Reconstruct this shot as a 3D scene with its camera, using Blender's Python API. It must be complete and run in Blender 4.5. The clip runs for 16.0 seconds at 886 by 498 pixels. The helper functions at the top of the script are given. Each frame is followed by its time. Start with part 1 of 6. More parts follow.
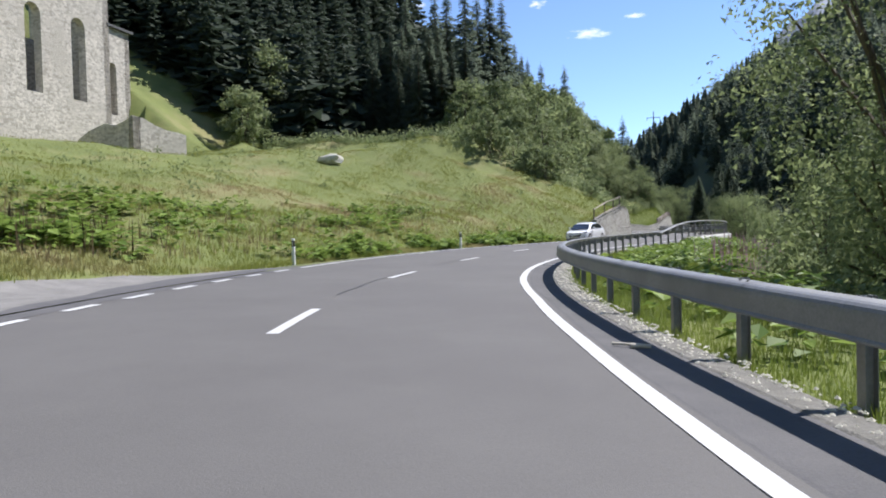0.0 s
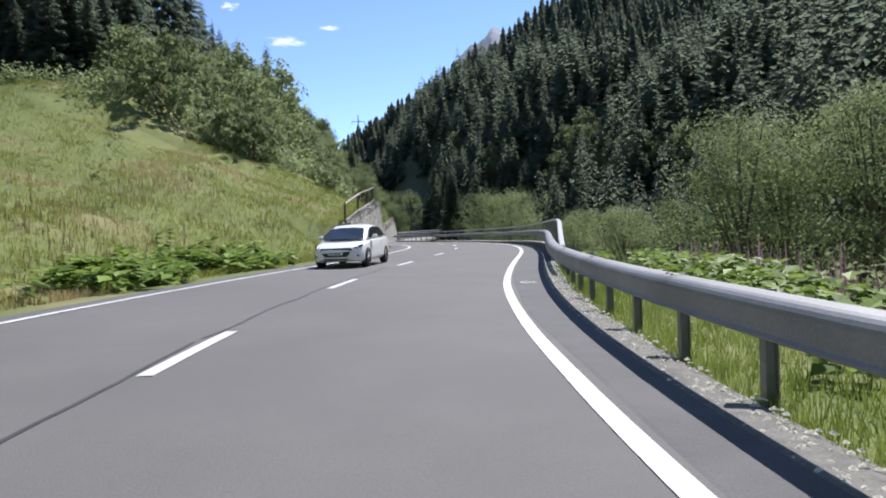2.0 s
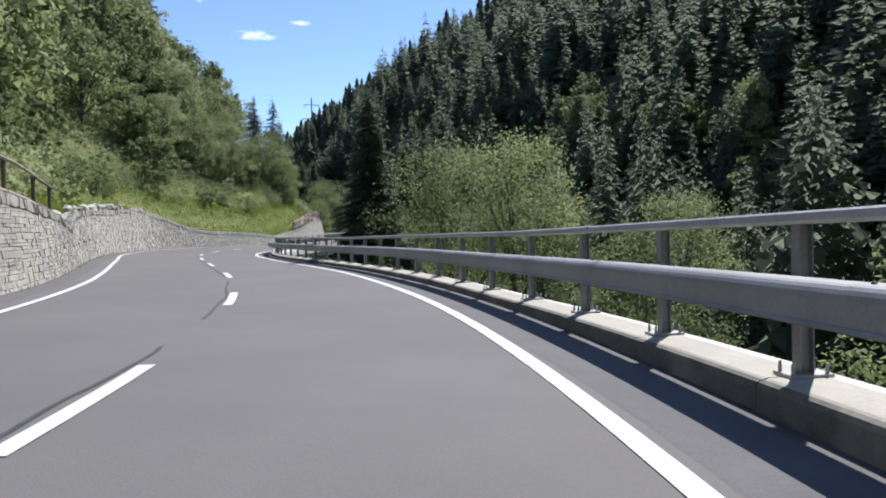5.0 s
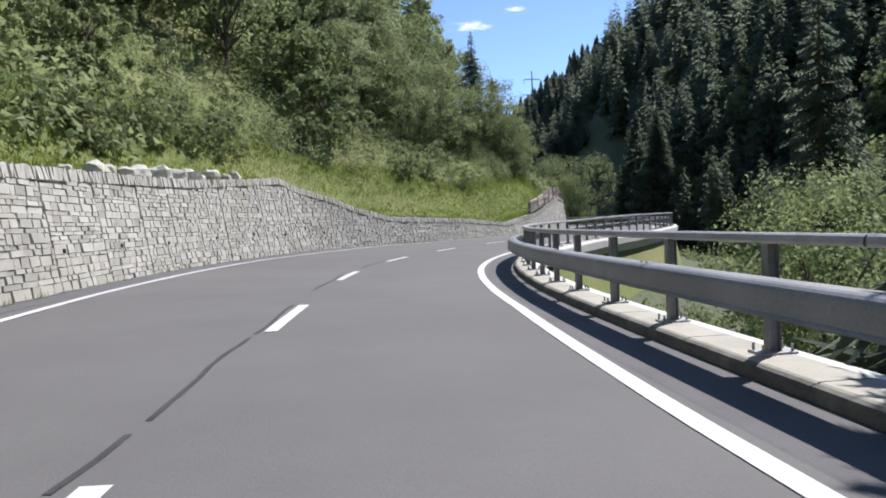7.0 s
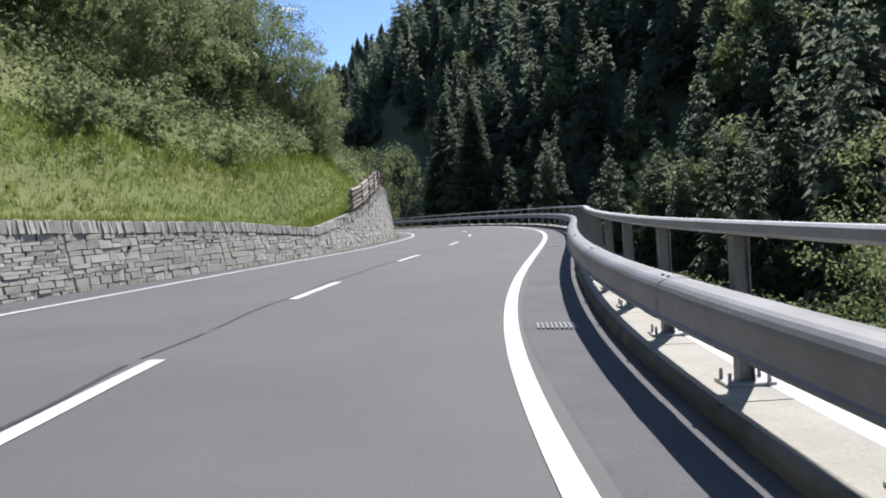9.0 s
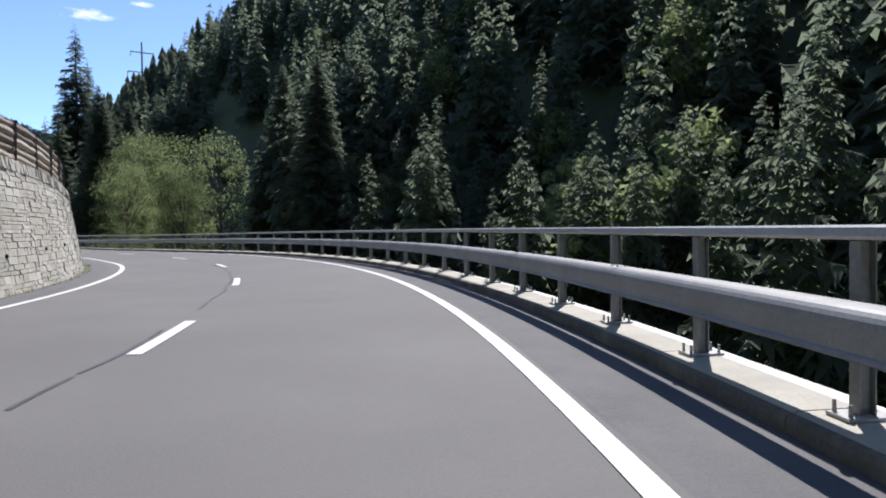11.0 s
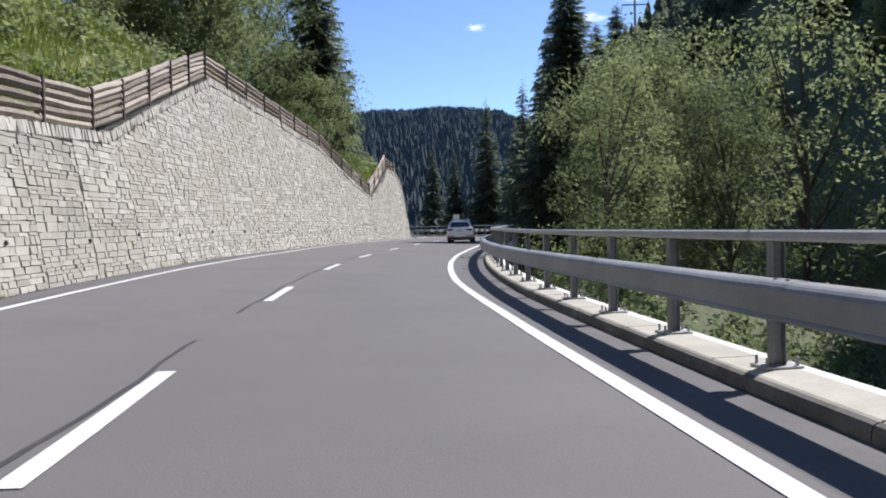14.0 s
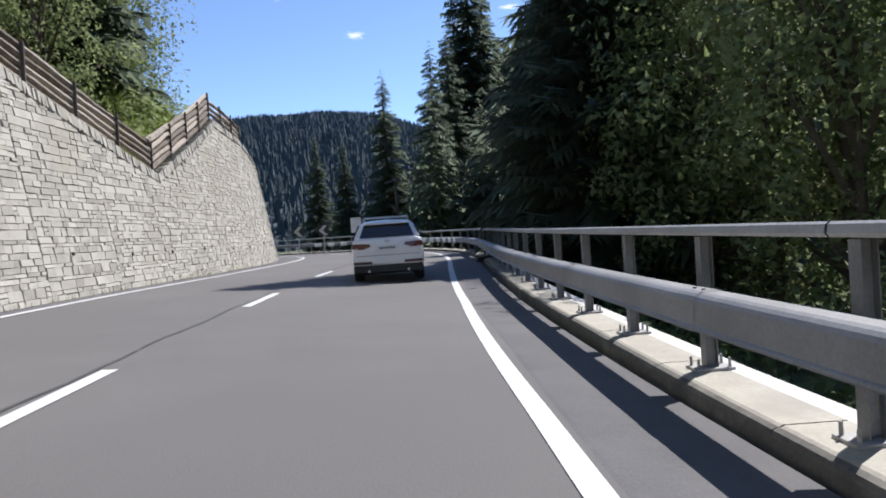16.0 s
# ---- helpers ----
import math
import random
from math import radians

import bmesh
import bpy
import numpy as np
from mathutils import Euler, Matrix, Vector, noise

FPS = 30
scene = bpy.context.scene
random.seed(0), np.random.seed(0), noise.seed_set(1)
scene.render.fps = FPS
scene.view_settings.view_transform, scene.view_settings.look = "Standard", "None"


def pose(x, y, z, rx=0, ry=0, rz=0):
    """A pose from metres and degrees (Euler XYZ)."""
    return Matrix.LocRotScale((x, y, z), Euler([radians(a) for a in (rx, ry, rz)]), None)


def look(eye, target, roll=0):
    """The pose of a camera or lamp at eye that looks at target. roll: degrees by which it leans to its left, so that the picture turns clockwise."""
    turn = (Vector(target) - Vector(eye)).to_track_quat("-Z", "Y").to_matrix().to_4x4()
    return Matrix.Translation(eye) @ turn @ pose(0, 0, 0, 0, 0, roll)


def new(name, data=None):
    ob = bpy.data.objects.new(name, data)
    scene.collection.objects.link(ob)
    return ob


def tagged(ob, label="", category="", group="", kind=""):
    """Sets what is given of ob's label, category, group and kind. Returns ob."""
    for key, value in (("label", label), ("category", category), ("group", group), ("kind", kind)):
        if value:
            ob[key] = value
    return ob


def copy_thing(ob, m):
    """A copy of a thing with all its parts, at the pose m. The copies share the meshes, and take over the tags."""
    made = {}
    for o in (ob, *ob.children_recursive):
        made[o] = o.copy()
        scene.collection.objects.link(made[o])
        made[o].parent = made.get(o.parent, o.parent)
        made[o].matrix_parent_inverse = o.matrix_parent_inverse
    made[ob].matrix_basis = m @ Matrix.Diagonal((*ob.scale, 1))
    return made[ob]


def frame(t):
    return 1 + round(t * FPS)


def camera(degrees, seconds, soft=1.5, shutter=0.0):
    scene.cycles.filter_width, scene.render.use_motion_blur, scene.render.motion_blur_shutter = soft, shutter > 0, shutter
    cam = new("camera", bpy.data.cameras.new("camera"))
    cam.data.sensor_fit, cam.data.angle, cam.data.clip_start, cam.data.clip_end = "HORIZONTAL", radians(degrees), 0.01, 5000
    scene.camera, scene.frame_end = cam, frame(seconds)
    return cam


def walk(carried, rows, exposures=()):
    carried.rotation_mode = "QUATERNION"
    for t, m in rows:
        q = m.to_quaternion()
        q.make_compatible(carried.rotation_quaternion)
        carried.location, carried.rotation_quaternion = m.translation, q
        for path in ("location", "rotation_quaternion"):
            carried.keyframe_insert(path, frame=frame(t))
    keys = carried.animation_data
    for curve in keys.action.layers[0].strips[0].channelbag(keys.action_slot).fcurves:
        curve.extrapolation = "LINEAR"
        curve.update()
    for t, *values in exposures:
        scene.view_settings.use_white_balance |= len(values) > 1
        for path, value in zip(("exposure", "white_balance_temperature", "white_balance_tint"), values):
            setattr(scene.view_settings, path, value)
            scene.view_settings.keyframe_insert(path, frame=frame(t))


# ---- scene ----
cam = camera(64.0, 16.0, 1.9)
PATH = [
    (0, (0.000, 0.000, 1.250), (0.146, 1.994, 1.197), -1.47),
    (0.5, (0.254, 7.592, 1.250), (0.517, 9.574, 1.208), -2.09),
    (1, (1.166, 15.172, 1.250), (1.655, 17.111, 1.187), -2.54),
    (1.5, (3.039, 22.616, 1.250), (3.778, 24.473, 1.180), -2.47),
    (2, (5.822, 29.816, 1.250), (6.762, 31.581, 1.195), -2.40),
    (2.5, (9.363, 36.732, 1.250), (10.471, 38.396, 1.214), -2.36),
    (3, (13.543, 43.367, 1.250), (14.775, 44.943, 1.221), -1.49),
    (3.5, (18.074, 49.850, 1.250), (19.335, 51.402, 1.227), -1.33),
    (4, (22.641, 56.327, 1.250), (23.888, 57.890, 1.205), -1.24),
    (4.5, (26.980, 62.879, 1.250), (28.146, 64.503, 1.198), -1.24),
    (5, (30.764, 69.598, 1.250), (31.776, 71.322, 1.196), -1.36),
    (5.5, (33.750, 76.493, 1.250), (34.561, 78.320, 1.187), -1.61),
    (6, (35.871, 83.473, 1.250), (36.478, 85.378, 1.197), -1.82),
    (6.5, (37.280, 90.388, 1.250), (37.746, 92.332, 1.183), -2.29),
    (7, (38.352, 97.041, 1.250), (38.801, 98.989, 1.176), -2.61),
    (7.5, (39.457, 103.366, 1.250), (39.968, 105.298, 1.166), -3.04),
    (8, (40.812, 109.434, 1.250), (41.439, 111.331, 1.157), -3.63),
    (8.5, (42.636, 115.389, 1.250), (43.438, 117.219, 1.155), -3.90),
    (9, (45.174, 121.300, 1.250), (46.188, 123.021, 1.153), -3.92),
    (9.5, (48.563, 127.154, 1.250), (49.768, 128.748, 1.168), -3.28),
    (10, (52.773, 132.936, 1.250), (54.116, 134.417, 1.199), -2.20),
    (10.5, (57.596, 138.787, 1.250), (58.981, 140.229, 1.201), -1.38),
    (11, (62.768, 145.093, 1.250), (64.106, 146.578, 1.194), -0.82),
    (11.5, (67.900, 152.164, 1.250), (69.108, 153.757, 1.192), -0.35),
    (12, (72.447, 160.082, 1.250), (73.445, 161.814, 1.194), 0.07),
    (12.5, (75.881, 168.557, 1.250), (76.619, 170.415, 1.173), 0.93),
    (13, (77.920, 177.065, 1.250), (78.369, 179.013, 1.196), 0.67),
    (13.5, (78.728, 185.209, 1.250), (78.953, 187.195, 1.195), -0.29),
    (14, (78.887, 192.926, 1.250), (79.030, 194.920, 1.185), -1.40),
    (14.5, (78.916, 200.499, 1.250), (79.069, 202.492, 1.188), -2.23),
    (15, (79.143, 208.179, 1.250), (79.383, 210.164, 1.192), -2.92),
    (15.5, (79.793, 216.076, 1.250), (80.146, 218.044, 1.186), -3.43),
    (16, (80.906, 224.182, 1.250), (81.357, 226.129, 1.195), -3.92),
]
walk(cam, [(t, look(eye, target, roll)) for t, eye, target, roll in PATH], [(0, 0.9, 6300, 13), (16, 0.9, 6300, 13)])

# ---- sky and sun ----
SUN_AZ, SUN_EL = radians(61), radians(54)   # clockwise from +y, above the horizon
world = bpy.data.worlds.new("sky")
scene.world = world
world.use_nodes = True
wn = world.node_tree.nodes
wn.clear()
sky = wn.new("ShaderNodeTexSky")
sky.sky_type = "NISHITA"
sky.sun_disc = False
sky.sun_elevation, sky.sun_rotation = SUN_EL, SUN_AZ
sky.altitude, sky.air_density, sky.dust_density, sky.ozone_density = 3600, 1.0, 0.1, 3.0
bg = wn.new("ShaderNodeBackground")
bg.inputs["Strength"].default_value = 0.12
out = wn.new("ShaderNodeOutputWorld")
world.node_tree.links.new(sky.outputs[0], bg.inputs[0])
world.node_tree.links.new(bg.outputs[0], out.inputs[0])
sun_dir = Vector((math.sin(SUN_AZ) * math.cos(SUN_EL), math.cos(SUN_AZ) * math.cos(SUN_EL), math.sin(SUN_EL)))
sun = new("sun", bpy.data.lights.new("sun", "SUN"))
sun.data.energy, sun.data.angle, sun.data.color = 4.0, radians(0.55), (1.0, 0.965, 0.92)
sun.matrix_world = look(sun_dir * 200, (0, 0, 0))


# ---- materials ----
def node(tree, kind, **sockets):
    n = tree.nodes.new(kind)
    for key, value in sockets.items():
        n.inputs[key.replace("_", " ")].default_value = value
    return n


def surface(name, dark, light, rough=0.8, scale=2.0, fine=25.0, bump=0.3, metal=0.0, spots=None, spot_scale=0.6, island=0.0, obj_random=0.0, clear=0.0, leaf=0.0, bump_dist=0.01, cells=0.0):
    """Two-scale mottled surface between two colours, with fine relief; spots is a third colour in patches."""
    m = bpy.data.materials.new(name)
    m.use_nodes = True
    t = m.node_tree
    t.nodes.clear()
    outp = t.nodes.new("ShaderNodeOutputMaterial")
    b = node(t, "ShaderNodeBsdfPrincipled", Roughness=rough, Metallic=metal)
    b.inputs["Coat Weight"].default_value = clear
    if leaf:
        b.inputs["Specular IOR Level"].default_value = 0.15
    tc = t.nodes.new("ShaderNodeTexCoord")
    src = t.nodes.new("ShaderNodeNewGeometry").outputs["Position"]
    n1 = node(t, "ShaderNodeTexNoise", Scale=scale, Detail=5.0, Roughness=0.65)
    n2 = node(t, "ShaderNodeTexNoise", Scale=fine, Detail=3.0, Roughness=0.7)
    for n in (n1, n2):
        t.links.new(src, n.inputs["Vector"])
    mixf = t.nodes.new("ShaderNodeMath")
    mixf.operation = "MULTIPLY_ADD"
    t.links.new(n1.outputs[0], mixf.inputs[0])
    mixf.inputs[1].default_value = 0.55
    add = t.nodes.new("ShaderNodeMath")
    add.operation = "MULTIPLY"
    t.links.new(n2.outputs[0], add.inputs[0])
    add.inputs[1].default_value = 0.45
    t.links.new(add.outputs[0], mixf.inputs[2])
    last = mixf.outputs[0]
    for kind, amount in (("island", island), ("object", obj_random)):
        if not amount:
            continue
        r = t.nodes.new("ShaderNodeNewGeometry").outputs["Random Per Island"] if kind == "island" else t.nodes.new("ShaderNodeObjectInfo").outputs["Random"]
        k = t.nodes.new("ShaderNodeMath")
        k.operation = "MULTIPLY_ADD"
        t.links.new(r, k.inputs[0])
        k.inputs[1].default_value = amount
        sub = t.nodes.new("ShaderNodeMath")
        sub.operation = "ADD"
        t.links.new(last, sub.inputs[0])
        sub.inputs[1].default_value = -amount / 2
        t.links.new(sub.outputs[0], k.inputs[2])
        last = k.outputs[0]
    if cells:
        stretch = t.nodes.new("ShaderNodeVectorMath")
        stretch.operation = "MULTIPLY"
        t.links.new(src, stretch.inputs[0])
        stretch.inputs[1].default_value = (1.0, 1.0, 1.8)
        vor = node(t, "ShaderNodeTexVoronoi", Scale=cells)
        t.links.new(stretch.outputs[0], vor.inputs["Vector"])
        grey = t.nodes.new("ShaderNodeSeparateColor")
        t.links.new(vor.outputs["Color"], grey.inputs[0])
        k = t.nodes.new("ShaderNodeMath")
        k.operation = "MULTIPLY_ADD"
        t.links.new(grey.outputs[0], k.inputs[0])
        k.inputs[1].default_value = 0.34
        t.links.new(last, k.inputs[2])
        sub = t.nodes.new("ShaderNodeMath")
        sub.operation = "SUBTRACT"
        t.links.new(k.outputs[0], sub.inputs[0])
        sub.inputs[1].default_value = 0.17
        last = sub.outputs[0]
    ramp = t.nodes.new("ShaderNodeValToRGB")
    ramp.color_ramp.elements[0].position, ramp.color_ramp.elements[1].position = 0.32, 0.68
    ramp.color_ramp.elements[0].color, ramp.color_ramp.elements[1].color = (*dark, 1), (*light, 1)
    t.links.new(last, ramp.inputs[0])
    col = ramp.outputs[0]
    if spots:
        n3 = node(t, "ShaderNodeTexNoise", Scale=spot_scale, Detail=4.0, Roughness=0.6)
        t.links.new(src, n3.inputs["Vector"])
        r3 = t.nodes.new("ShaderNodeValToRGB")
        r3.color_ramp.elements[0].position, r3.color_ramp.elements[1].position = 0.5, 0.66
        t.links.new(n3.outputs[0], r3.inputs[0])
        mx = t.nodes.new("ShaderNodeMix")
        mx.data_type = "RGBA"
        t.links.new(r3.outputs[0], mx.inputs[0])
        t.links.new(col, mx.inputs[6])
        mx.inputs[7].default_value = (*spots, 1)
        col = mx.outputs[2]
    t.links.new(col, b.inputs["Base Color"])
    if bump:
        bp = node(t, "ShaderNodeBump", Strength=bump, Distance=bump_dist)
        t.links.new(n2.outputs[0], bp.inputs["Height"])
        t.links.new(bp.outputs[0], b.inputs["Normal"])
    if leaf:
        tr = t.nodes.new("ShaderNodeBsdfTranslucent")
        t.links.new(col, tr.inputs["Color"])
        ms = t.nodes.new("ShaderNodeMixShader")
        ms.inputs[0].default_value = leaf
        t.links.new(b.outputs[0], ms.inputs[1])
        t.links.new(tr.outputs[0], ms.inputs[2])
        t.links.new(ms.outputs[0], outp.inputs[0])
    else:
        t.links.new(b.outputs[0], outp.inputs[0])
    return m


M = {
    "asphalt": surface("asphalt", (0.092, 0.087, 0.083), (0.132, 0.126, 0.119), 0.85, 0.35, 60, 0.35, spots=(0.104, 0.098, 0.094), spot_scale=0.12),
    "asphalt_old": surface("worn_asphalt", (0.075, 0.074, 0.076), (0.125, 0.12, 0.12), 0.9, 1.2, 45, 0.5),
    "tar": surface("tar_seam", (0.02, 0.02, 0.02), (0.06, 0.06, 0.06), 0.6, 3, 30, 0.3),
    "paint": surface("road_paint", (0.46, 0.46, 0.45), (0.60, 0.60, 0.59), 0.7, 2.0, 40, 0.25),
    "concrete": surface("concrete", (0.30, 0.283, 0.24), (0.44, 0.42, 0.36), 0.9, 1.5, 30, 0.35, spots=(0.32, 0.303, 0.262), spot_scale=0.9),
    "galv": surface("galvanised_steel", (0.25, 0.25, 0.25), (0.40, 0.40, 0.395), 0.5, 2.0, 30, 0.15, metal=0.12),
    "stone": surface("wall_stone", (0.275, 0.262, 0.227), (0.475, 0.457, 0.405), 0.9, 3.0, 22, 0.6, spots=(0.38, 0.362, 0.305), spot_scale=0.45, island=0.36, obj_random=0.3, bump_dist=0.02),
    "joint": surface("mortar_joint", (0.23, 0.222, 0.195), (0.36, 0.348, 0.31), 0.95, 4, 30, 0.5),
    "rock": surface("pale_rock", (0.34, 0.325, 0.27), (0.66, 0.635, 0.55), 0.9, 1.5, 12, 0.8, bump_dist=0.03),
    "ground": surface("meadow_ground", (0.09, 0.118, 0.028), (0.18, 0.205, 0.055), 0.95, 0.35, 9, 0.9, spots=(0.21, 0.20, 0.08), spot_scale=0.12, bump_dist=0.06),
    "gravel": surface("gravel_verge", (0.08, 0.078, 0.07), (0.24, 0.23, 0.205), 0.95, 6, 40, 0.8, bump_dist=0.02),
    "grass": surface("grass_blades", (0.155, 0.187, 0.04), (0.32, 0.33, 0.088), 0.7, 0.25, 3, 0, spots=(0.36, 0.29, 0.16), spot_scale=0.12, island=0.3, leaf=0.5),
    "dock": surface("broad_leaves", (0.10, 0.165, 0.03), (0.27, 0.36, 0.085), 0.5, 0.7, 6, 0, island=0.5, leaf=0.4),
    "leaf": surface("broadleaf_foliage", (0.116, 0.156, 0.068), (0.305, 0.355, 0.165), 0.6, 0.3, 2.5, 0, island=0.35, obj_random=0.3, leaf=0.5),
    "willow": surface("grey_green_foliage", (0.19, 0.24, 0.105), (0.37, 0.41, 0.22), 0.6, 0.5, 2.5, 0, island=0.35, obj_random=0.2, leaf=0.5),
    # needle tone lifted to stand in for the pale veil over the woods
    "needle": surface("spruce_needles", (0.096, 0.122, 0.09), (0.155, 0.188, 0.13), 0.75, 0.3, 2.0, 0, obj_random=0.25, island=0.15, leaf=0.68),
    "forest_floor": surface("forest_floor", (0.05, 0.06, 0.03), (0.10, 0.115, 0.055), 0.95, 0.1, 3, 0.7, bump_dist=0.1),
    "bark": surface("bark", (0.05, 0.038, 0.028), (0.16, 0.13, 0.10), 0.95, 3, 18, 0.8, bump_dist=0.03),
    "log": surface("weathered_wood", (0.145, 0.12, 0.097), (0.38, 0.335, 0.285), 0.9, 5, 26, 0.5, island=0.4, obj_random=0.5),
    "post": surface("dark_wood_post", (0.05, 0.04, 0.034), (0.13, 0.105, 0.085), 0.9, 4, 26, 0.5),
    "ruin": surface("ruin_masonry", (0.33, 0.305, 0.262), (0.62, 0.58, 0.51), 0.95, 0.8, 4.0, 1.0, spots=(0.43, 0.40, 0.345), spot_scale=0.2, bump_dist=0.06, cells=2.4),
    "dark": surface("hole_shade", (0.012, 0.012, 0.012), (0.03, 0.03, 0.03), 0.9, 2, 10, 0),
    # blue, raised tone: aerial haze put into the far hill's colour
    "hazed_far": surface("hazed_far_forest_hill", (0.045, 0.068, 0.078), (0.075, 0.102, 0.112), 0.95, 0.03, 0.25, 0.8, bump_dist=2.0),
    # the rock's blue cast is distance haze put into its colour
    "peak": surface("bare_hazed_mountain_rock", (0.13, 0.15, 0.185), (0.23, 0.255, 0.295), 0.95, 0.01, 0.06, 0.8, bump_dist=6.0),
}


# the same needles darkened in colour, for the stand that lies in shade
M["shaded_needle"] = surface("shaded_spruce_needles", (0.036, 0.052, 0.036), (0.07, 0.092, 0.06), 0.7, 0.3, 2.0, 0, island=0.25, leaf=0.35)
# weathered concrete, darkened further for the shadow along the kerb face
M["kerb_edge"] = surface("weathered_shaded_kerb_edge", (0.075, 0.072, 0.066), (0.16, 0.153, 0.137), 0.95, 3.0, 30, 0.5, spots=(0.2, 0.19, 0.165), spot_scale=1.4)
M["pale_concrete"] = surface("pale_concrete", (0.50, 0.49, 0.468), (0.62, 0.61, 0.587), 0.85, 2.0, 30, 0.2)
M["post_steel"] = surface("dull_steel", (0.15, 0.152, 0.155), (0.26, 0.262, 0.265), 0.55, 3.0, 30, 0.1, metal=0.15)
M["beam_steel"] = surface("dull_galvanised_steel", (0.15, 0.15, 0.152), (0.275, 0.275, 0.275), 0.5, 1.2, 40, 0.15, metal=0.12, spots=(0.17, 0.168, 0.165), spot_scale=0.8)
M["white"] = surface("white_plastic", (0.70, 0.70, 0.69), (0.82, 0.82, 0.81), 0.5, 3, 20, 0)
M["black"] = surface("black_plastic", (0.012, 0.012, 0.013), (0.03, 0.03, 0.032), 0.5, 5, 30, 0)
M["white_wood"] = surface("pale_dry_wood", (0.42, 0.38, 0.32), (0.62, 0.58, 0.5), 0.85, 6, 30, 0.3)
M["slate"] = surface("slate", (0.05, 0.052, 0.055), (0.11, 0.11, 0.112), 0.8, 1.5, 12, 0.4)
M["carpaint"] = surface("white_car_paint", (0.80, 0.80, 0.79), (0.86, 0.86, 0.85), 0.32, 0.8, 14, 0, clear=0.6)
M["glass"] = surface("tinted_glass", (0.012, 0.014, 0.016), (0.02, 0.022, 0.025), 0.06, 1, 8, 0, clear=0.5)
M["red"] = surface("red_lamp_plastic", (0.085, 0.014, 0.014), (0.14, 0.024, 0.022), 0.25, 6, 30, 0, clear=0.5)
M["lamp_dark"] = surface("dark_reflector_plastic", (0.05, 0.02, 0.02), (0.09, 0.035, 0.033), 0.35, 6, 30, 0, clear=0.3)
M["rubber"] = surface("tyre_rubber", (0.015, 0.015, 0.015), (0.04, 0.04, 0.04), 0.85, 6, 40, 0.2)
M["alloy"] = surface("brushed_alloy", (0.45, 0.46, 0.47), (0.62, 0.63, 0.64), 0.3, 4, 40, 0, metal=0.85)
M["pink"] = surface("willowherb_flowers", (0.26, 0.14, 0.20), (0.42, 0.26, 0.34), 0.7, 1.0, 8, 0, island=0.4, leaf=0.3)
M["seed"] = surface("dry_grass_heads", (0.20, 0.15, 0.08), (0.36, 0.29, 0.17), 0.8, 0.6, 6, 0, island=0.4, leaf=0.3)


M["layby"] = surface("trodden_gravel", (0.14, 0.133, 0.125), (0.27, 0.258, 0.24), 0.95, 1.5, 45, 0.8, bump_dist=0.015)
M["stalk"] = surface("dry_dock_stalks", (0.07, 0.05, 0.028), (0.15, 0.115, 0.06), 0.85, 0.6, 6, 0, island=0.4, leaf=0.2)
M["bright_grass"] = surface("bright_grass_blades", (0.13, 0.18, 0.032), (0.28, 0.335, 0.08), 0.7, 0.4, 3, 0, island=0.3, leaf=0.4)


def mesh(name, verts, faces, material, parent=None, smooth=False):
    me = bpy.data.meshes.new(name)
    me.from_pydata([tuple(map(float, v)) for v in verts], [], faces)
    me.materials.append(material)
    if smooth:
        me.shade_smooth()
    ob = new(name, me)
    ob.parent = parent
    return ob


def part(name, bm, material, parent, label=""):
    me = bpy.data.meshes.new(name)
    bm.to_mesh(me)
    bm.free()
    me.materials.append(material)
    ob = new(name, me)
    ob.parent = parent
    return tagged(ob, label=label) if label else ob


# ---- the road's line: curvature every 10 m, integrated ----
ROAD_S0, ROAD_STEP = -40.0, 10.0
CURVE = [0.004, 0.004, 0.004, 0.000904, -0.005454, -0.01271, -0.016994, -0.014667, -0.01181, -0.006089, 0.000627, 0.008127, 0.015236,
         0.016601, 0.010087, -0.000171, -0.013512, -0.023363, -0.018316, -0.005335, 0.005438, 0.011765, 0.015421, 0.018566, 0.017981,
         0.008832, -0.002927, -0.009274, -0.005691, -0.005853, -0.005009, 0.000407, 0.016, 0.036, 0.048, 0.05, 0.04]
BANK = [0.0246, 0.0246, 0.0246, 0.0166, 0.0245, 0.0211, 0.0173, 0.0159, 0.0367, 0.0395, 0.0131, 0.0001, -0.0008, 0.0243, 0.0478, 0.049, 0.035, 0.02, 0.0, 0.0]
RS = np.arange(ROAD_S0, ROAD_S0 + ROAD_STEP * (len(CURVE) - 1) + 0.01, 0.5)
_k = np.interp(RS, ROAD_S0 + ROAD_STEP * np.arange(len(CURVE)), CURVE)
RT = np.r_[0, np.cumsum((_k[1:] + _k[:-1]) / 4)]
_i0 = int(round(-ROAD_S0 / 0.5))
RT = RT - RT[_i0] + 0.0141135
_dx, _dy = -np.sin(RT) * 0.5, np.cos(RT) * 0.5
RX = np.r_[0, np.cumsum((_dx[1:] + _dx[:-1]) / 2)]
RY = np.r_[0, np.cumsum((_dy[1:] + _dy[:-1]) / 2)]
RX, RY = RX - RX[_i0] - 1.740201, RY - RY[_i0] + 0.011426
S_END = float(RS[-1])


def bank(s):
    return np.interp(s, ROAD_S0 + 20.0 * np.arange(len(BANK)), BANK)


def road_z(s, d):
    return -bank(s) * (np.clip(d, -4.6, 5.5) - 2.1)


def pt(s, d, z=0.0):
    """World place at s metres along the road, d to the right of its middle, z above its surface."""
    x, y, t = np.interp(s, RS, RX), np.interp(s, RS, RY), np.interp(s, RS, RT)
    return Vector((x + math.cos(t) * d, y + math.sin(t) * d, z + float(road_z(s, d))))


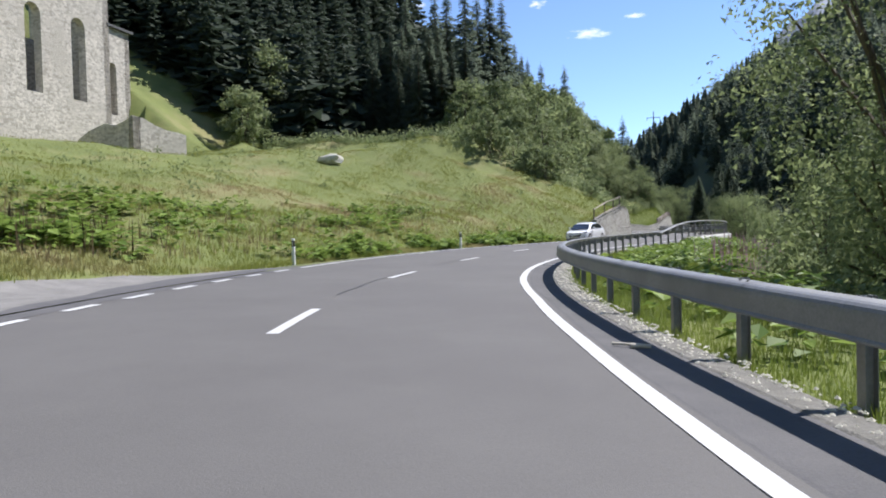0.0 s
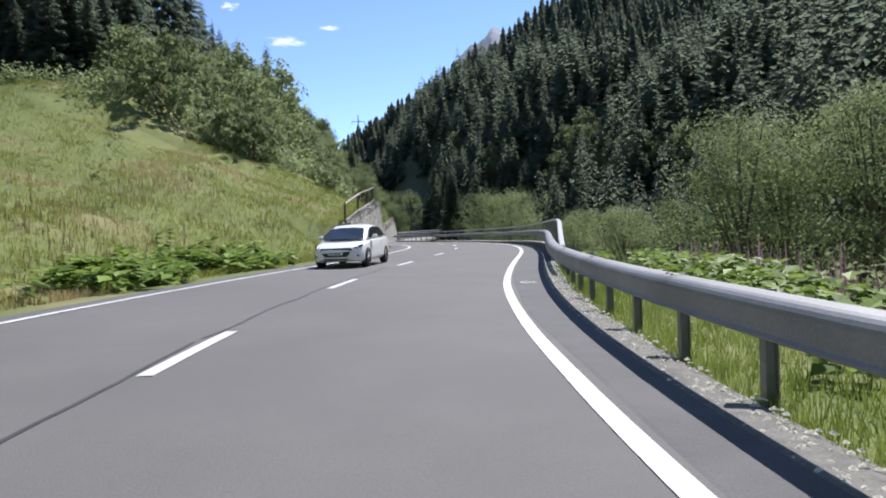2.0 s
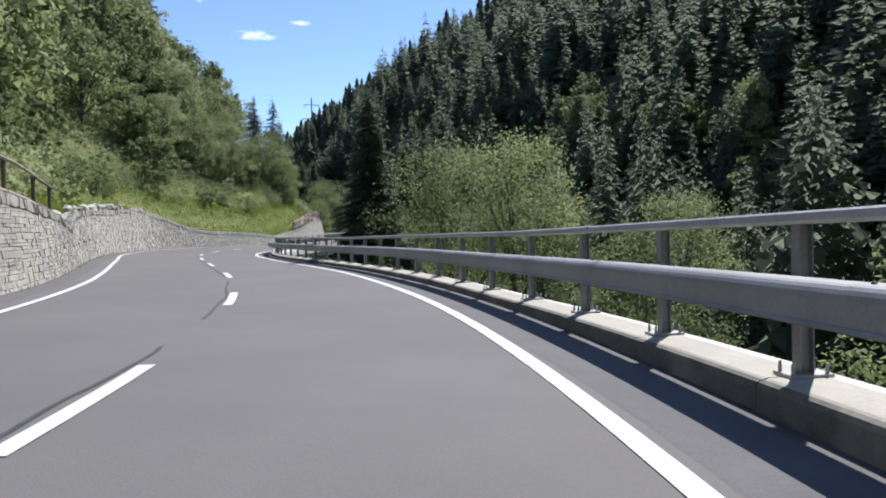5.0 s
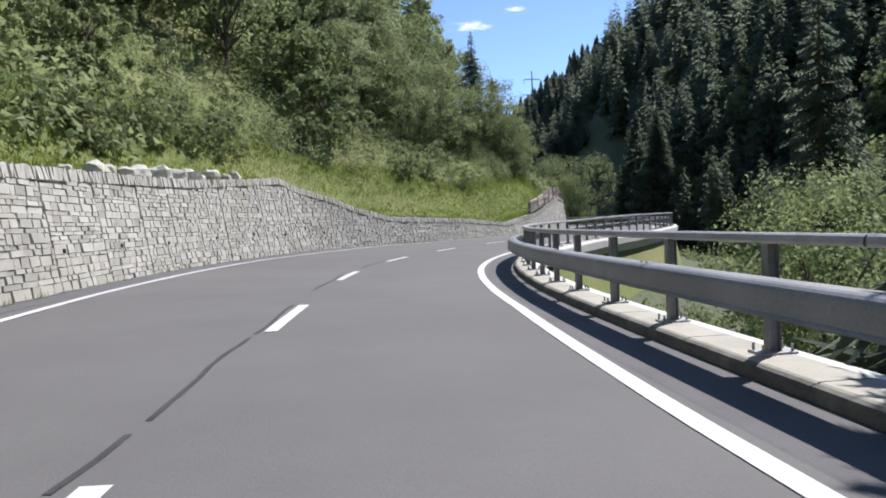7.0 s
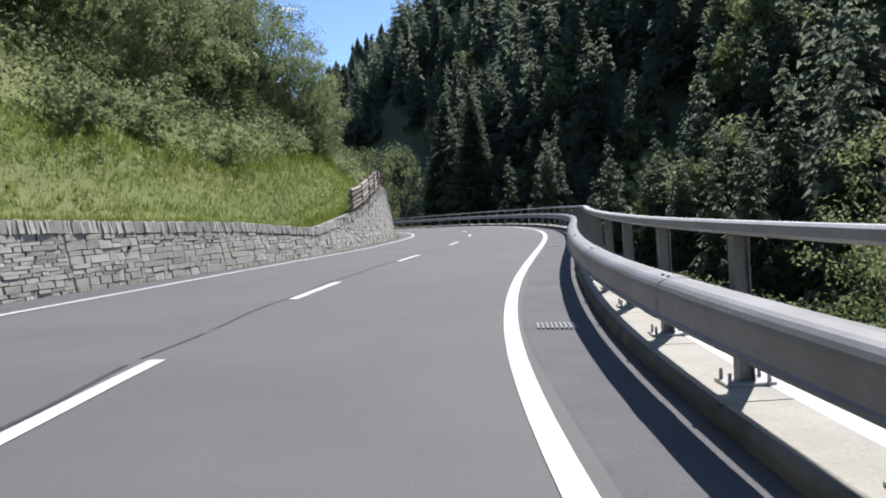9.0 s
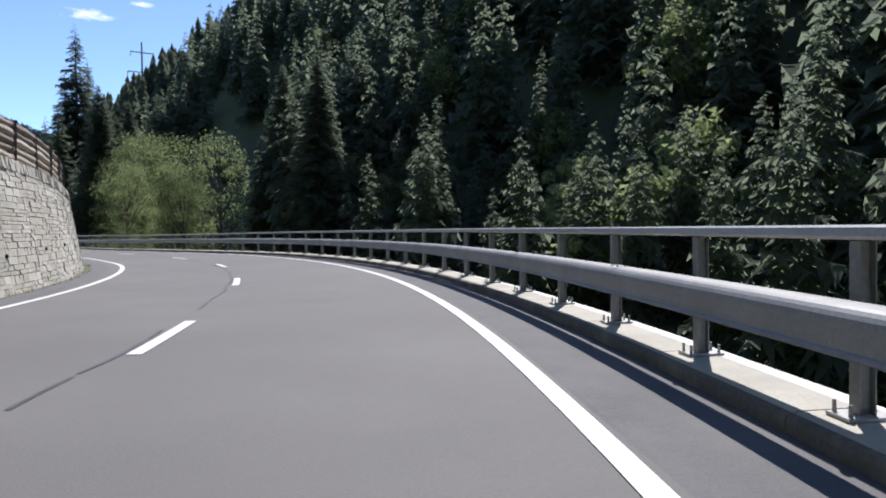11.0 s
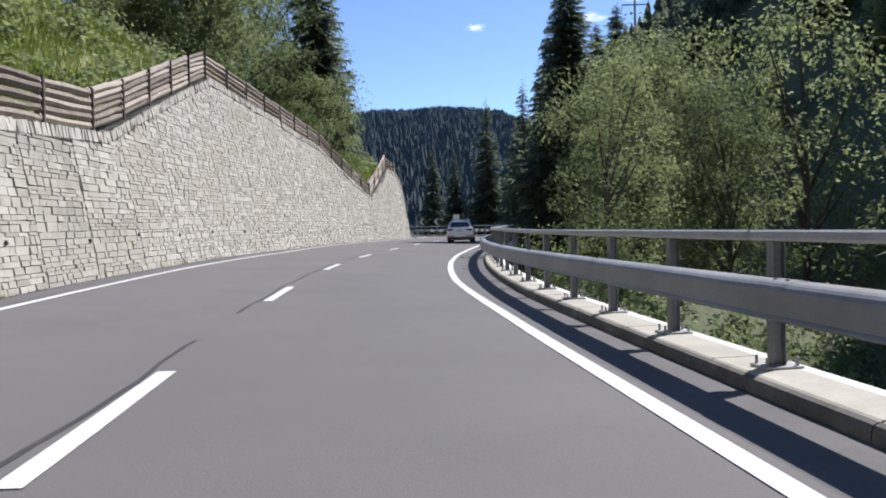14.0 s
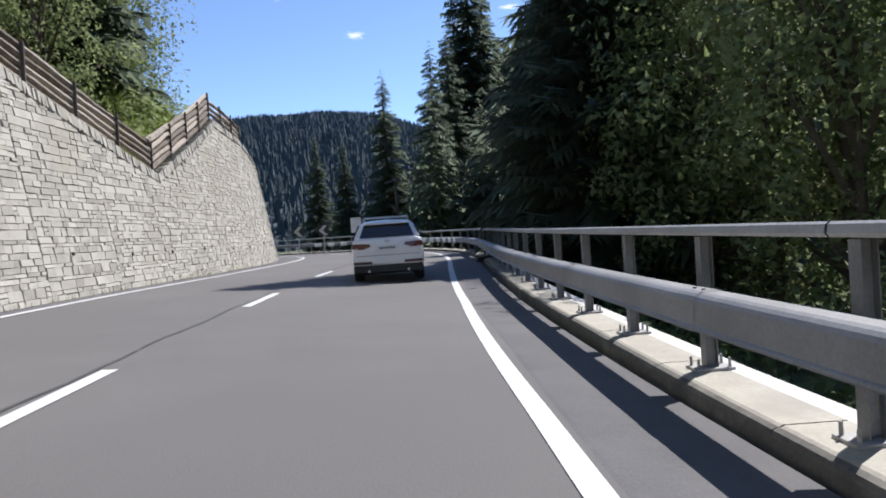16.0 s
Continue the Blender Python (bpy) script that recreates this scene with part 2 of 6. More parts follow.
def heading(s):
    return float(np.interp(s, RS, RT))


def locate(x, y):
    """s and d of many places."""
    x, y = np.atleast_1d(np.asarray(x, float)), np.atleast_1d(np.asarray(y, float))
    s, d = np.empty_like(x), np.empty_like(x)
    rx, ry, rt, rs = RX[::2], RY[::2], RT[::2], RS[::2]
    for a in range(0, len(x), 4000):
        px, py = x[a:a + 4000], y[a:a + 4000]
        i = ((px[:, None] - rx) ** 2 + (py[:, None] - ry) ** 2).argmin(1)
        ex, ey = px - rx[i], py - ry[i]
        s[a:a + 4000] = rs[i] + np.clip(-np.sin(rt[i]) * ex + np.cos(rt[i]) * ey, -1, 1)
        side = np.cos(rt[i]) * ex + np.sin(rt[i]) * ey
        d[a:a + 4000] = np.where(side >= 0, 1, -1) * np.hypot(ex, ey)
    return s, d


# ---- retaining wall: distance from the road's middle and height, along s ----
WALL_S = [69.8, 73.6, 82.5, 90, 97, 103.3, 107, 110.8, 112, 115.4, 122.5, 130, 136.5, 138, 140, 142.3, 145, 149.5, 153.2, 159, 163.5, 166.7,
          171, 176.6, 185, 200, 213.9, 220.6, 227.8, 232.6, 242.3, 248.1, 257.1, 260.8, 267.6, 275.2, 280, 290]
WALL_Z = [1.7, 2.35, 3.3, 2.8, 2.3, 2.05, 1.95, 1.52, 1.85, 2.28, 2.55, 2.8, 3.27, 2.9, 2.55, 1.95, 1.5, 1.37, 1.28, 0.96, 1.38, 1.7,
          2.4, 3.15, 3.0, 2.5, 2.64, 2.87, 3.35, 3.65, 7.1, 6.75, 6.0, 4.95, 3.28, 6.15, 5.95, 4.8]
WALL_DS = [60, 70, 84, 100, 120, 130, 138, 146, 152, 160, 172, 225, 240, 250, 262, 272, 284]
WALL_DD = [-5.5, -5.4, -5.0, -4.6, -4.8, -5.7, -6.3, -5.5, -4.9, -4.6, -4.8, -4.8, -5.0, -4.75, -4.75, -4.75, -5.0]
BATTER = 0.17


def wall_d(s):
    return np.interp(s, WALL_DS, WALL_DD)


def wall_z(s):
    return np.where((np.asarray(s) < WALL_S[0]) | (np.asarray(s) > WALL_S[-1]), 0.0, np.interp(s, WALL_S, WALL_Z))


# ---- height of the land ----
SLOPE_S = [-60, 30, 50, 66, 80, 95, 100, 112, 130, 150, 175, 200, 225, 268]
SLOPE_1 = [0.24, 0.24, 0.25, 0.28, 0.35, 0.68, 0.9, 0.88, 0.85, 0.85, 0.8, 0.7, 0.55, 0.55]    # rise of the near slope
SLOPE_W = [44, 44, 40, 32, 24, 12.5, 10, 10, 15, 26, 30, 34, 40, 40]                            # its width
SLOPE_2 = [0.05, 0.05, 0.06, 0.06, 0.04, 0.03, 0.03, 0.04, 0.15, 0.4, 0.45, 0.45, 0.45, 0.45]   # and of the land behind
TOE = [(30, -300), (40, -60), (52, 20), (68, 70), (88, 120), (104, 170), (106, 225), (102, 262), (102, 300), (108, 340), (113, 400), (126, 460), (170, 640)]


def toe_x(y):
    return np.interp(y, [p[1] for p in TOE], [p[0] for p in TOE])


def land_sd(s, d, x, y):
    s, d, x, y = (np.atleast_1d(np.asarray(a, float)) for a in (s, d, x, y))
    base = road_z(s, d)
    # left of the road
    wd = wall_d(s)
    back = wd - BATTER * wall_z(s) - 0.4
    u = np.maximum(-d + back, 0)
    s1, w1, s2 = (np.interp(s, SLOPE_S, a) for a in (SLOPE_1, SLOPE_W, SLOPE_2))
    lump = 0.5 * np.sin(x * 0.31 + 1.3 * np.sin(y * 0.11)) * np.sin(y * 0.23 + 0.7) + 0.22 * np.sin(x * 0.9 + y * 0.4) * np.sin(y * 0.8)
    near = np.minimum(u, w1)
    rise = s1 * near * np.clip(near / 3, 0.35, 1) + s2 * np.clip(u - w1, 0, 60) + 0.75 * np.clip(u - w1 - np.interp(s, [60, 90, 115, 130, 150], [36, 46, 46, 36, 20]), 0, 160)
    ramp = np.interp(s, [56, WALL_S[0]], [0, WALL_Z[0]]) * (s < WALL_S[0]) * np.clip(u / 5, 0, 1)
    left = base + ramp + wall_z(s) * (u > 0) * 0.97 - 0.12 + np.minimum(rise, 170) + lump * np.clip(u / 8, 0, 1) * 0.8
    left = np.where(u <= 0, base - 0.1, left)
    # right of the road: a grassy shoulder, then the drop to the stream; past the kerb's start the drop is at once
    e = np.maximum(d - 5.2, 0)
    soft = np.clip((61 - s) / 2, 0, 1)
    grassy = -0.12 - 0.05 * np.minimum(e, 4) - 0.28 * np.clip(e - 4, 0, 26)
    steep = -0.4 - 3.0 * np.clip(e / 0.6, 0, 1) - 0.22 * np.clip(e - 0.6, 0, 26)
    woody = -0.4 - 1.2 * np.clip(e / 0.6, 0, 1) - 0.1 * np.clip(e - 0.6, 0, 26)
    wood = np.clip((s - 232) / 12, 0, 1)
    right = base + soft * grassy + (1 - soft) * ((1 - wood) * steep + wood * woody) + lump * np.clip(e / 10, 0, 1)
    hill = x - toe_x(y) + 5 * np.sin(y * 0.035) + 3 * np.sin(y * 0.09 + 1)
    steep_y = np.interp(y, [120, 230, 250, 275, 310, 340, 420], [0.95, 1.1, 1.15, 1.4, 1.45, 1.2, 1.2])
    mount = -8 + steep_y * np.clip(hill, 0, 45) + 0.55 * np.clip(hill - 45, 0, 240) + 3.5 * np.sin(x * 0.06 + 0.8 * np.sin(y * 0.05)) * np.clip(hill / 30, 0, 1)
    mount = np.where(y > 440, -8 + (mount + 8) * np.clip((660 - y) / 220, 0, 1), mount)
    right = np.where(hill > 0, np.maximum(right, mount), right)
    return np.where(d < 0, left, np.where(d < 4.7, base - 0.1, right))


def land(x, y):
    s, d = locate(x, y)
    return land_sd(s, d, x, y)


def grid_faces(n, m, base=0):
    return [(base + i * m + j, base + i * m + j + 1, base + (i + 1) * m + j + 1, base + (i + 1) * m + j) for i in range(n - 1) for j in range(m - 1)]


def strip(name, s0, s1, cols, material, step=1.0, parent=None, z_extra=0.0, smooth=False):
    """A swept strip along the road: cols is a list of (d, z)."""
    ss = np.linspace(s0, s1, max(2, int(round((s1 - s0) / step)) + 1))
    verts = [pt(s, d, z + z_extra) for s in ss for d, z in cols]
    return mesh(name, verts, [f[::-1] for f in grid_faces(len(ss), len(cols))], material, parent, smooth)


def ground_sheet():
    verts, faces = [], []
    # close to the road: rows across it
    ss = np.arange(-38, S_END - 1, 1.0)
    us = [0.0, 0.02, 0.6, 1.4, 2.4, 3.6, 5, 7, 9.5, 12.5, 16]
    es = [4.7, 5.0, 5.25, 5.85, 6.5, 7.5, 9, 11, 13.5, 17, 21]
    rows = []
    for s in ss:
        ds = [float(wall_d(s) - BATTER * wall_z(s)) - 0.4 - u for u in us[::-1]] + [-4.45, 0.0, 4.6] + es
        rows.append(ds)
    S = np.repeat(ss, len(rows[0]))
    D = np.array(rows).ravel()
    tx, ty, tt = (np.interp(S, RS, a) for a in (RX, RY, RT))
    X, Y = tx + np.cos(tt) * D, ty + np.sin(tt) * D
    Z = land_sd(S, D, X, Y)
    verts += list(zip(X, Y, Z))
    faces += [f[::-1] for f in grid_faces(len(ss), len(rows[0]))]
    # the land beyond, finer near the road
    gx = np.r_[-1500, -900, -500, -300, -200, np.arange(-140, -64, 5), np.arange(-62, 112, 2.5), np.arange(115, 260, 5), 270, 300, 360, 450, 600, 900, 1500]
    gy = np.r_[-900, -500, -300, -180, -120, np.arange(-80, -20, 5), np.arange(-20, 300, 2.5), np.arange(302, 460, 5), 480, 540, 640, 800, 1100, 1600, 2400]
    GX, GY = (a.ravel() for a in np.meshgrid(gx, gy, indexing="ij"))
    s, d = locate(GX, GY)
    Z = land_sd(s, d, GX, GY)
    inside = (np.abs(d) < 15) & (s > -37) & (s < S_END - 2)
    Z = np.where(inside, np.minimum(Z - 2.0, -2.5), Z)
    base = len(verts)
    verts += list(zip(GX, GY, Z))
    faces += [f[::-1] for f in grid_faces(len(gx), len(gy), base)]
    ob = mesh("ground", verts, faces, M["ground"], smooth=True)
    ob.data.materials.append(M["forest_floor"])
    V = np.array(verts)
    C = np.array([V[list(f)].mean(0) for f in faces])
    cs, cd = locate(C[:, 0], C[:, 1])
    wooded = ((C[:, 0] > toe_x(C[:, 1]) - 4) & (cd > 16)) | ((cd > 5.7) & (cs > 62)) | ((cd < -50) & (C[:, 1] > 122) & (C[:, 0] < 14))
    ob.data.polygons.foreach_set("material_index", wooded.astype(np.int32))
    tagged(ob, "green summer meadow and valley slopes beside the road", "ground", kind="structure")
    return ob


ground_sheet()
# ---- road ----
road = tagged(new("road"), "pale grey asphalt mountain road with white markings", "road", kind="structure")
strip("carriageway", -39, S_END - 1, [(-4.5, -0.02), (-3.9, 0), (-2, 0), (0, 0), (2, 0), (3.9, 0), (4.8, -0.01)], M["asphalt"], 1.0, road)
strip("edge_strip", -39, S_END - 1, [(-4.75, -0.05), (-4.5, -0.016), (-3.95, 0.004)], M["asphalt_old"], 1.0, road)
ss = np.arange(69.0, 290.0, 1.0)
mesh("wall_side_strip", [pt(s, d, z) for s in ss for d, z in ((float(wall_d(s)) - 0.15, -0.05), (min(float(wall_d(s)) + 0.35, -4.6), -0.035), (-4.5, -0.012))], [f[::-1] for f in grid_faces(len(ss), 3)], M["asphalt_old"], road)


def ribbon(name, s0, s1, d_of, half, material, z, step=0.7, wobble=0.0):
    ss = np.linspace(s0, s1, max(2, int((s1 - s0) / step) + 1))
    r = random.Random(int(s0 * 10) + 3)
    verts = []
    for s in ss:
        j = r.uniform(-wobble, wobble)
        verts += [pt(s, d_of(s) - half + j, z), pt(s, d_of(s) + half + j, z)]
    return mesh(name, verts, [f[::-1] for f in grid_faces(len(ss), 2)], material, road)


RIGHT_S, RIGHT_D = [-40, 3, 8, 13, 18, 23, 31.4, 31.5, 38, 43, 48, 58, 63, 86, 96, 101, 111, 117, 126, 141, 151, 161, 194, 204, 211, 219, 224, 230, 239, 244, 250, 258, 270, 300], [3.55, 3.56, 3.74, 3.82, 3.72, 3.72, 3.82, 3.79, 3.77, 3.68, 3.56, 3.47, 3.47, 3.54, 3.59, 3.67, 3.57, 3.67, 3.59, 3.6, 3.64, 3.6, 3.67, 3.71, 3.79, 3.74, 3.69, 3.54, 3.53, 3.58, 3.72, 3.77, 3.61, 3.5]
LEFT_S, LEFT_D = [-40, 3, 13, 23, 33, 43, 53, 59, 66, 90, 101, 116, 121, 126, 131, 136, 141, 146, 156, 162, 170, 194, 204, 213, 220, 229, 234, 240, 244, 249, 254, 262, 269, 300], [-3.7, -3.7, -3.82, -3.96, -3.95, -3.88, -3.69, -3.48, -3.5, -3.42, -3.48, -3.46, -3.76, -4.05, -4.25, -4.09, -3.95, -3.73, -3.67, -3.63, -3.8, -3.48, -3.58, -3.7, -3.62, -3.77, -3.88, -3.77, -3.74, -3.92, -4.0, -3.88, -3.68, -3.55]
MID_S, MID_D = [-40, 8, 19, 22, 31, 38, 47, 57, 66, 80, 92, 102, 109, 118, 125, 138, 146, 154, 175, 200, 209, 218, 226, 235, 242, 251, 259, 267, 300], [0, 0.1, 0.25, 0.42, 0.35, 0.0, -0.3, -0.52, -0.5, -0.2, 0.1, 0.18, 0.25, 0.42, 0.35, 0.3, 0.1, -0.05, -0.2, -0.1, 0.0, 0.05, 0.02, -0.05, -0.05, -0.05, -0.15, -0.35, -0.3]
right_d, left_d, mid_d = (lambda s, a=a, b=b: float(np.interp(s, a, b)) for a, b in ((RIGHT_S, RIGHT_D), (LEFT_S, LEFT_D), (MID_S, MID_D)))


def layby_d(s):
    """Outer edge of the gravel lay-by on the meadow side."""
    return float(np.interp(s, [-40, 12, 15, 17.5, 19.8, 21.5, 23, 25], [-8.5, -8.0, -7.7, -7.4, -7.1, -6.3, -5.4, -4.7]))


def apron_d(s):
    """Outer edge of the asphalt apron before it."""
    return float(np.interp(s, [8, 11.5, 14.6, 17.9, 21.5, 23, 25], [-4.9, -5.0, -5.4, -5.9, -5.6, -5.2, -4.66]))


def apron(name, inner, outer, material, lift):
    ss, across = np.arange(-20.0, 25.0, 0.5), np.linspace(0, 1, 7)
    edge = [[inner(s) + (outer(s) + 0.12 * math.sin(s * 1.9) - inner(s)) * q for q in across] for s in ss]
    verts = [pt(s, d) for s, row in zip(ss, edge) for d in row]
    for v, s, d in zip(verts, np.repeat(ss, 7), np.ravel(edge)):
        v.z = max(float(land_sd(s, d, v.x, v.y)[0]) + lift, v.z - 0.035 + lift)
    return mesh(name, verts, grid_faces(len(ss), 7), material, smooth=True)


tagged(apron("gravel_layby", lambda s: apron_d(s) + 0.3, layby_d, M["layby"], 0.02), "pale gravel lay-by beside the dashed edge line", "lay-by", kind="structure")
apron("layby_apron", lambda s: -4.6, apron_d, M["asphalt_old"], 0.024).parent = road
ss = np.arange(-39.0, S_END - 1, 1.0)
mesh("gutter_strip", [pt(s, d, z) for s in ss for d, z in ((right_d(s) + 0.15 + 0.03 * math.sin(s * 0.7), -0.001), (right_d(s) + 0.2 + 0.03 * math.sin(s * 0.7), 0.0035), (4.8, -0.004))], [f[::-1] for f in grid_faces(len(ss), 3)], M["asphalt_old"], road)
ribbon("edge_line", -39, 31.5, right_d, 0.085, M["paint"], 0.008)
ribbon("edge_line", 31.5, S_END - 1, right_d, 0.085, M["paint"], 0.008)
ribbon("edge_line", 24.2, S_END - 1, left_d, 0.075, M["paint"], 0.01)
for i in range(14):
    ribbon("edge_dash", 23.2 - 2 * i, 24.2 - 2 * i, left_d, 0.09, M["paint"], 0.01)
DASHES = [-19.0, -9.8, -0.8, 8.7, 18.7, 28.3, 38.0, 47.2, 56.4, 65.0, 74.0, 82.8, 91.2, 99.4, 107.5, 115.2, 122.8, 130.0, 136.9, 144.3, 152.6, 161.2, 170.5, 180, 189.3, 198.7, 208.7, 217.0, 225.5, 233.8, 241.2, 249.6, 258.1, 266.4, 275, 283.5, 292, 300]
for s in DASHES:
    ribbon("centre_dash", s, s + 2.75, mid_d, 0.08, M["paint"], 0.008)
# tar-filled seam beside the dashes, broken in places
rr = random.Random(4)
s = 14.0
while s < S_END - 20:
    n = rr.uniform(0.6, 5.0)
    ribbon("tar_seam", s, s + n, lambda q: mid_d(q) - 0.16 + 0.03 * math.sin(q * 1.7), 0.024, M["tar"], 0.0055, 0.4, 0.014)
    s += n + rr.choice((0.15, 0.3, 2.5))
for s in (25.4, 141.0, 157.2, 235.2):
    drain = tagged(new("drain_grate"), "cast iron drain grate in the gutter", "drain", "drain grates")
    for i in range(9):
        e = 3.885 + 0.05 * i
        mesh("grate_bar", [pt(s + a, d, z) for z in (0.007, 0.02) for a, d in ((0, e), (0.42, e), (0.42, e + 0.025), (0, e + 0.025))], [(4, 7, 6, 5), (0, 1, 5, 4), (1, 2, 6, 5), (2, 3, 7, 6), (3, 0, 4, 7)], M["post_steel"], drain)
    # flat dark sheet that paints the shade between the bars
    mesh("pit", [pt(s + a, d, 0.006) for a, d in ((-0.03, 3.87), (0.5, 3.87), (0.5, 4.33), (-0.03, 4.33))], [(0, 3, 2, 1)], M["tar"], drain)

# small marks: a surveyor's tick and arrow, and a broken stick in the gutter
mesh("paint_tick", [pt(235.38 + a, d, 0.009) for a, d in ((0, 3.17), (0.05, 3.17), (0.05, 3.38), (0, 3.38))], [(0, 3, 2, 1)], M["paint"], road)
for s0, d0, s1, d1 in ((48.35, 3.86, 48.75, 4.05), (48.35, 3.86, 47.95, 4.02), (48.3, 4.0, 48.6, 4.22), (48.1, 4.0, 48.2, 4.25), (48.35, 3.9, 48.3, 4.22)):
    L = math.hypot(s1 - s0, d1 - d0)
    ns, nd = -(d1 - d0) / L * 0.02, (s1 - s0) / L * 0.02
    mesh("paint_scribble", [pt(s, d, 0.009) for s, d in ((s0 - ns, d0 - nd), (s1 - ns, d1 - nd), (s1 + ns, d1 + nd), (s0 + ns, d0 + nd))], [(0, 1, 2, 3)], M["paint"], road)
stick = tagged(new("broken_stick"), "pale broken wooden stick lying in the gutter", "debris")
for (s0, d0), (s1, d1), r0 in (((7.62, 3.98), (7.5, 4.18), 0.018), ((7.46, 4.14), (7.36, 4.32), 0.03)):
    bm = bmesh.new()
    a, c = pt(s0, d0, 0.03), pt(s1, d1, 0.035)
    m = Matrix.Translation((a + c) / 2) @ (c - a).to_track_quat("Z", "Y").to_matrix().to_4x4()
    bmesh.ops.create_cone(bm, cap_ends=True, segments=6, radius1=r0, radius2=r0 * 0.7, depth=(c - a).length, matrix=m)
    part("piece", bm, M["white_wood"], stick)

# ---- kerb slab and crash barrier ----
def rail_off(s):
    """How far the kerb and the barrier stand from their usual line, to the right."""
    return float(np.interp(s, [58, 75, 91, 106, 119, 131, 145, 154, 196, 212, 227, 240, 254, 300], [0.0, -0.1, -0.19, -0.19, -0.26, -0.25, -0.04, 0.01, 0.01, -0.09, -0.18, 0.0, 0.18, 0.1]))


def kerb_lift(s):
    """The kerb rises out of the verge where it begins."""
    return float(np.interp(s, [50, 55, 59, 65, 72, 80, 90], [0.04, 0.12, 0.18, 0.22, 0.22, 0.14, 0.0]))


def rail_strip(name, s0, s1, cols, material, step=1.0, parent=None, z_extra=0.0):
    """A swept strip that follows the barrier's line."""
    ss = np.linspace(s0, s1, max(2, int(round((s1 - s0) / step)) + 1))
    verts = [pt(s, d + rail_off(s), z + z_extra + (kerb_lift(s) if z > -0.2 else 0)) for s in ss for d, z in cols]
    return mesh(name, verts, [f[::-1] for f in grid_faces(len(ss), len(cols))], material, parent)


KERB_S = 58.2
kerb = tagged(new("kerb"), "pale concrete kerb slab along the drop", "kerb", kind="structure")
n_slab = int((S_END - 3 - 57.2) / 2.0)
for i in range(n_slab):
    s = max(57.2 + 2 * i, KERB_S)
    rail_strip("kerb_slab", s, 59.2 + 2 * i - 0.018, [(4.805, -0.1), (4.805, 0.118), (4.83, 0.132), (5.22, 0.145), (5.24, 0.12), (5.24, -0.1)], M["concrete"], 1.0, kerb)
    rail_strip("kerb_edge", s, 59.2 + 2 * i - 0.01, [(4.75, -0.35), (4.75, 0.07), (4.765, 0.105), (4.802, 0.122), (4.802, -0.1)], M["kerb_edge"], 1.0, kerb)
rail_strip("kerb_ledge", KERB_S, S_END - 2, [(5.262, 0.1), (5.52, 0.09), (5.56, 0.02), (5.56, -0.32), (5.3, -0.36), (5.2, -2.4)], M["pale_concrete"], 1.5, kerb)
mesh("kerb_end", [pt(KERB_S, d + rail_off(KERB_S), z + kerb_lift(KERB_S)) for d, z in ((4.75, -0.5), (5.56, -0.6), (5.56, 0.08), (5.22, 0.145), (4.79, 0.125))], [(0, 1, 2, 3, 4)], M["concrete"], kerb)
strip("gravel_verge", -39, KERB_S, [(4.45, -0.02), (4.52, 0.012), (4.8, 0.0), (4.98, -0.06), (5.15, -0.16)], M["gravel"], 1.0)
tagged(bpy.data.objects["gravel_verge"], "grey gravel verge under the barrier", "verge", kind="structure")

def rail_lift(s):
    """How far the barrier stands above its usual height over the road's tilted plane."""
    return kerb_lift(s) - 0.16 * rail_off(s) + np.interp(s, [20, 60, 90, 105, 125, 145, 154, 194, 212, 227, 237, 250], [-0.03, 0.02, 0.035, -0.03, -0.02, 0.01, 0.06, 0.085, 0.08, 0.035, 0.05, 0.08])


def tube_lift(s):
    """The same for the handrail, which comes up out of the beam over its first metres."""
    return np.interp(s, [51, 52.2, 53.1, 54.5, 55.6, 56.9, 58.7, 61.3, 65, 72, 80, 90, 105, 125, 145, 154, 194, 212, 227, 237, 250],
                     [-0.385, -0.245, -0.135, 0.015, 0.125, 0.24, 0.34, 0.38, 0.42, 0.4, 0.26, 0.08, -0.045, -0.02, 0.06, 0.11, 0.085, 0.05, 0.065, 0.12, 0.135])


barrier = tagged(new("crash_barrier"), "galvanised steel crash barrier on posts with handrail", "barrier")
BEAM = [(4.77, 0.535), (4.62, 0.53), (4.588, 0.535), (4.581, 0.548), (4.587, 0.562), (4.6, 0.572), (4.602, 0.61), (4.6, 0.66), (4.6, 0.708), (4.606, 0.736), (4.62, 0.76), (4.642, 0.779), (4.672, 0.791), (4.75, 0.799), (4.82, 0.795), (4.835, 0.78), (4.835, 0.75), (4.77, 0.535)]
TUBE = [(5.02, 1.1), (5.03, 1.15), (5.05, 1.165), (5.16, 1.165), (5.18, 1.145), (5.18, 1.095), (5.16, 1.078), (5.04, 1.078), (5.02, 1.1)]
s = -38.0
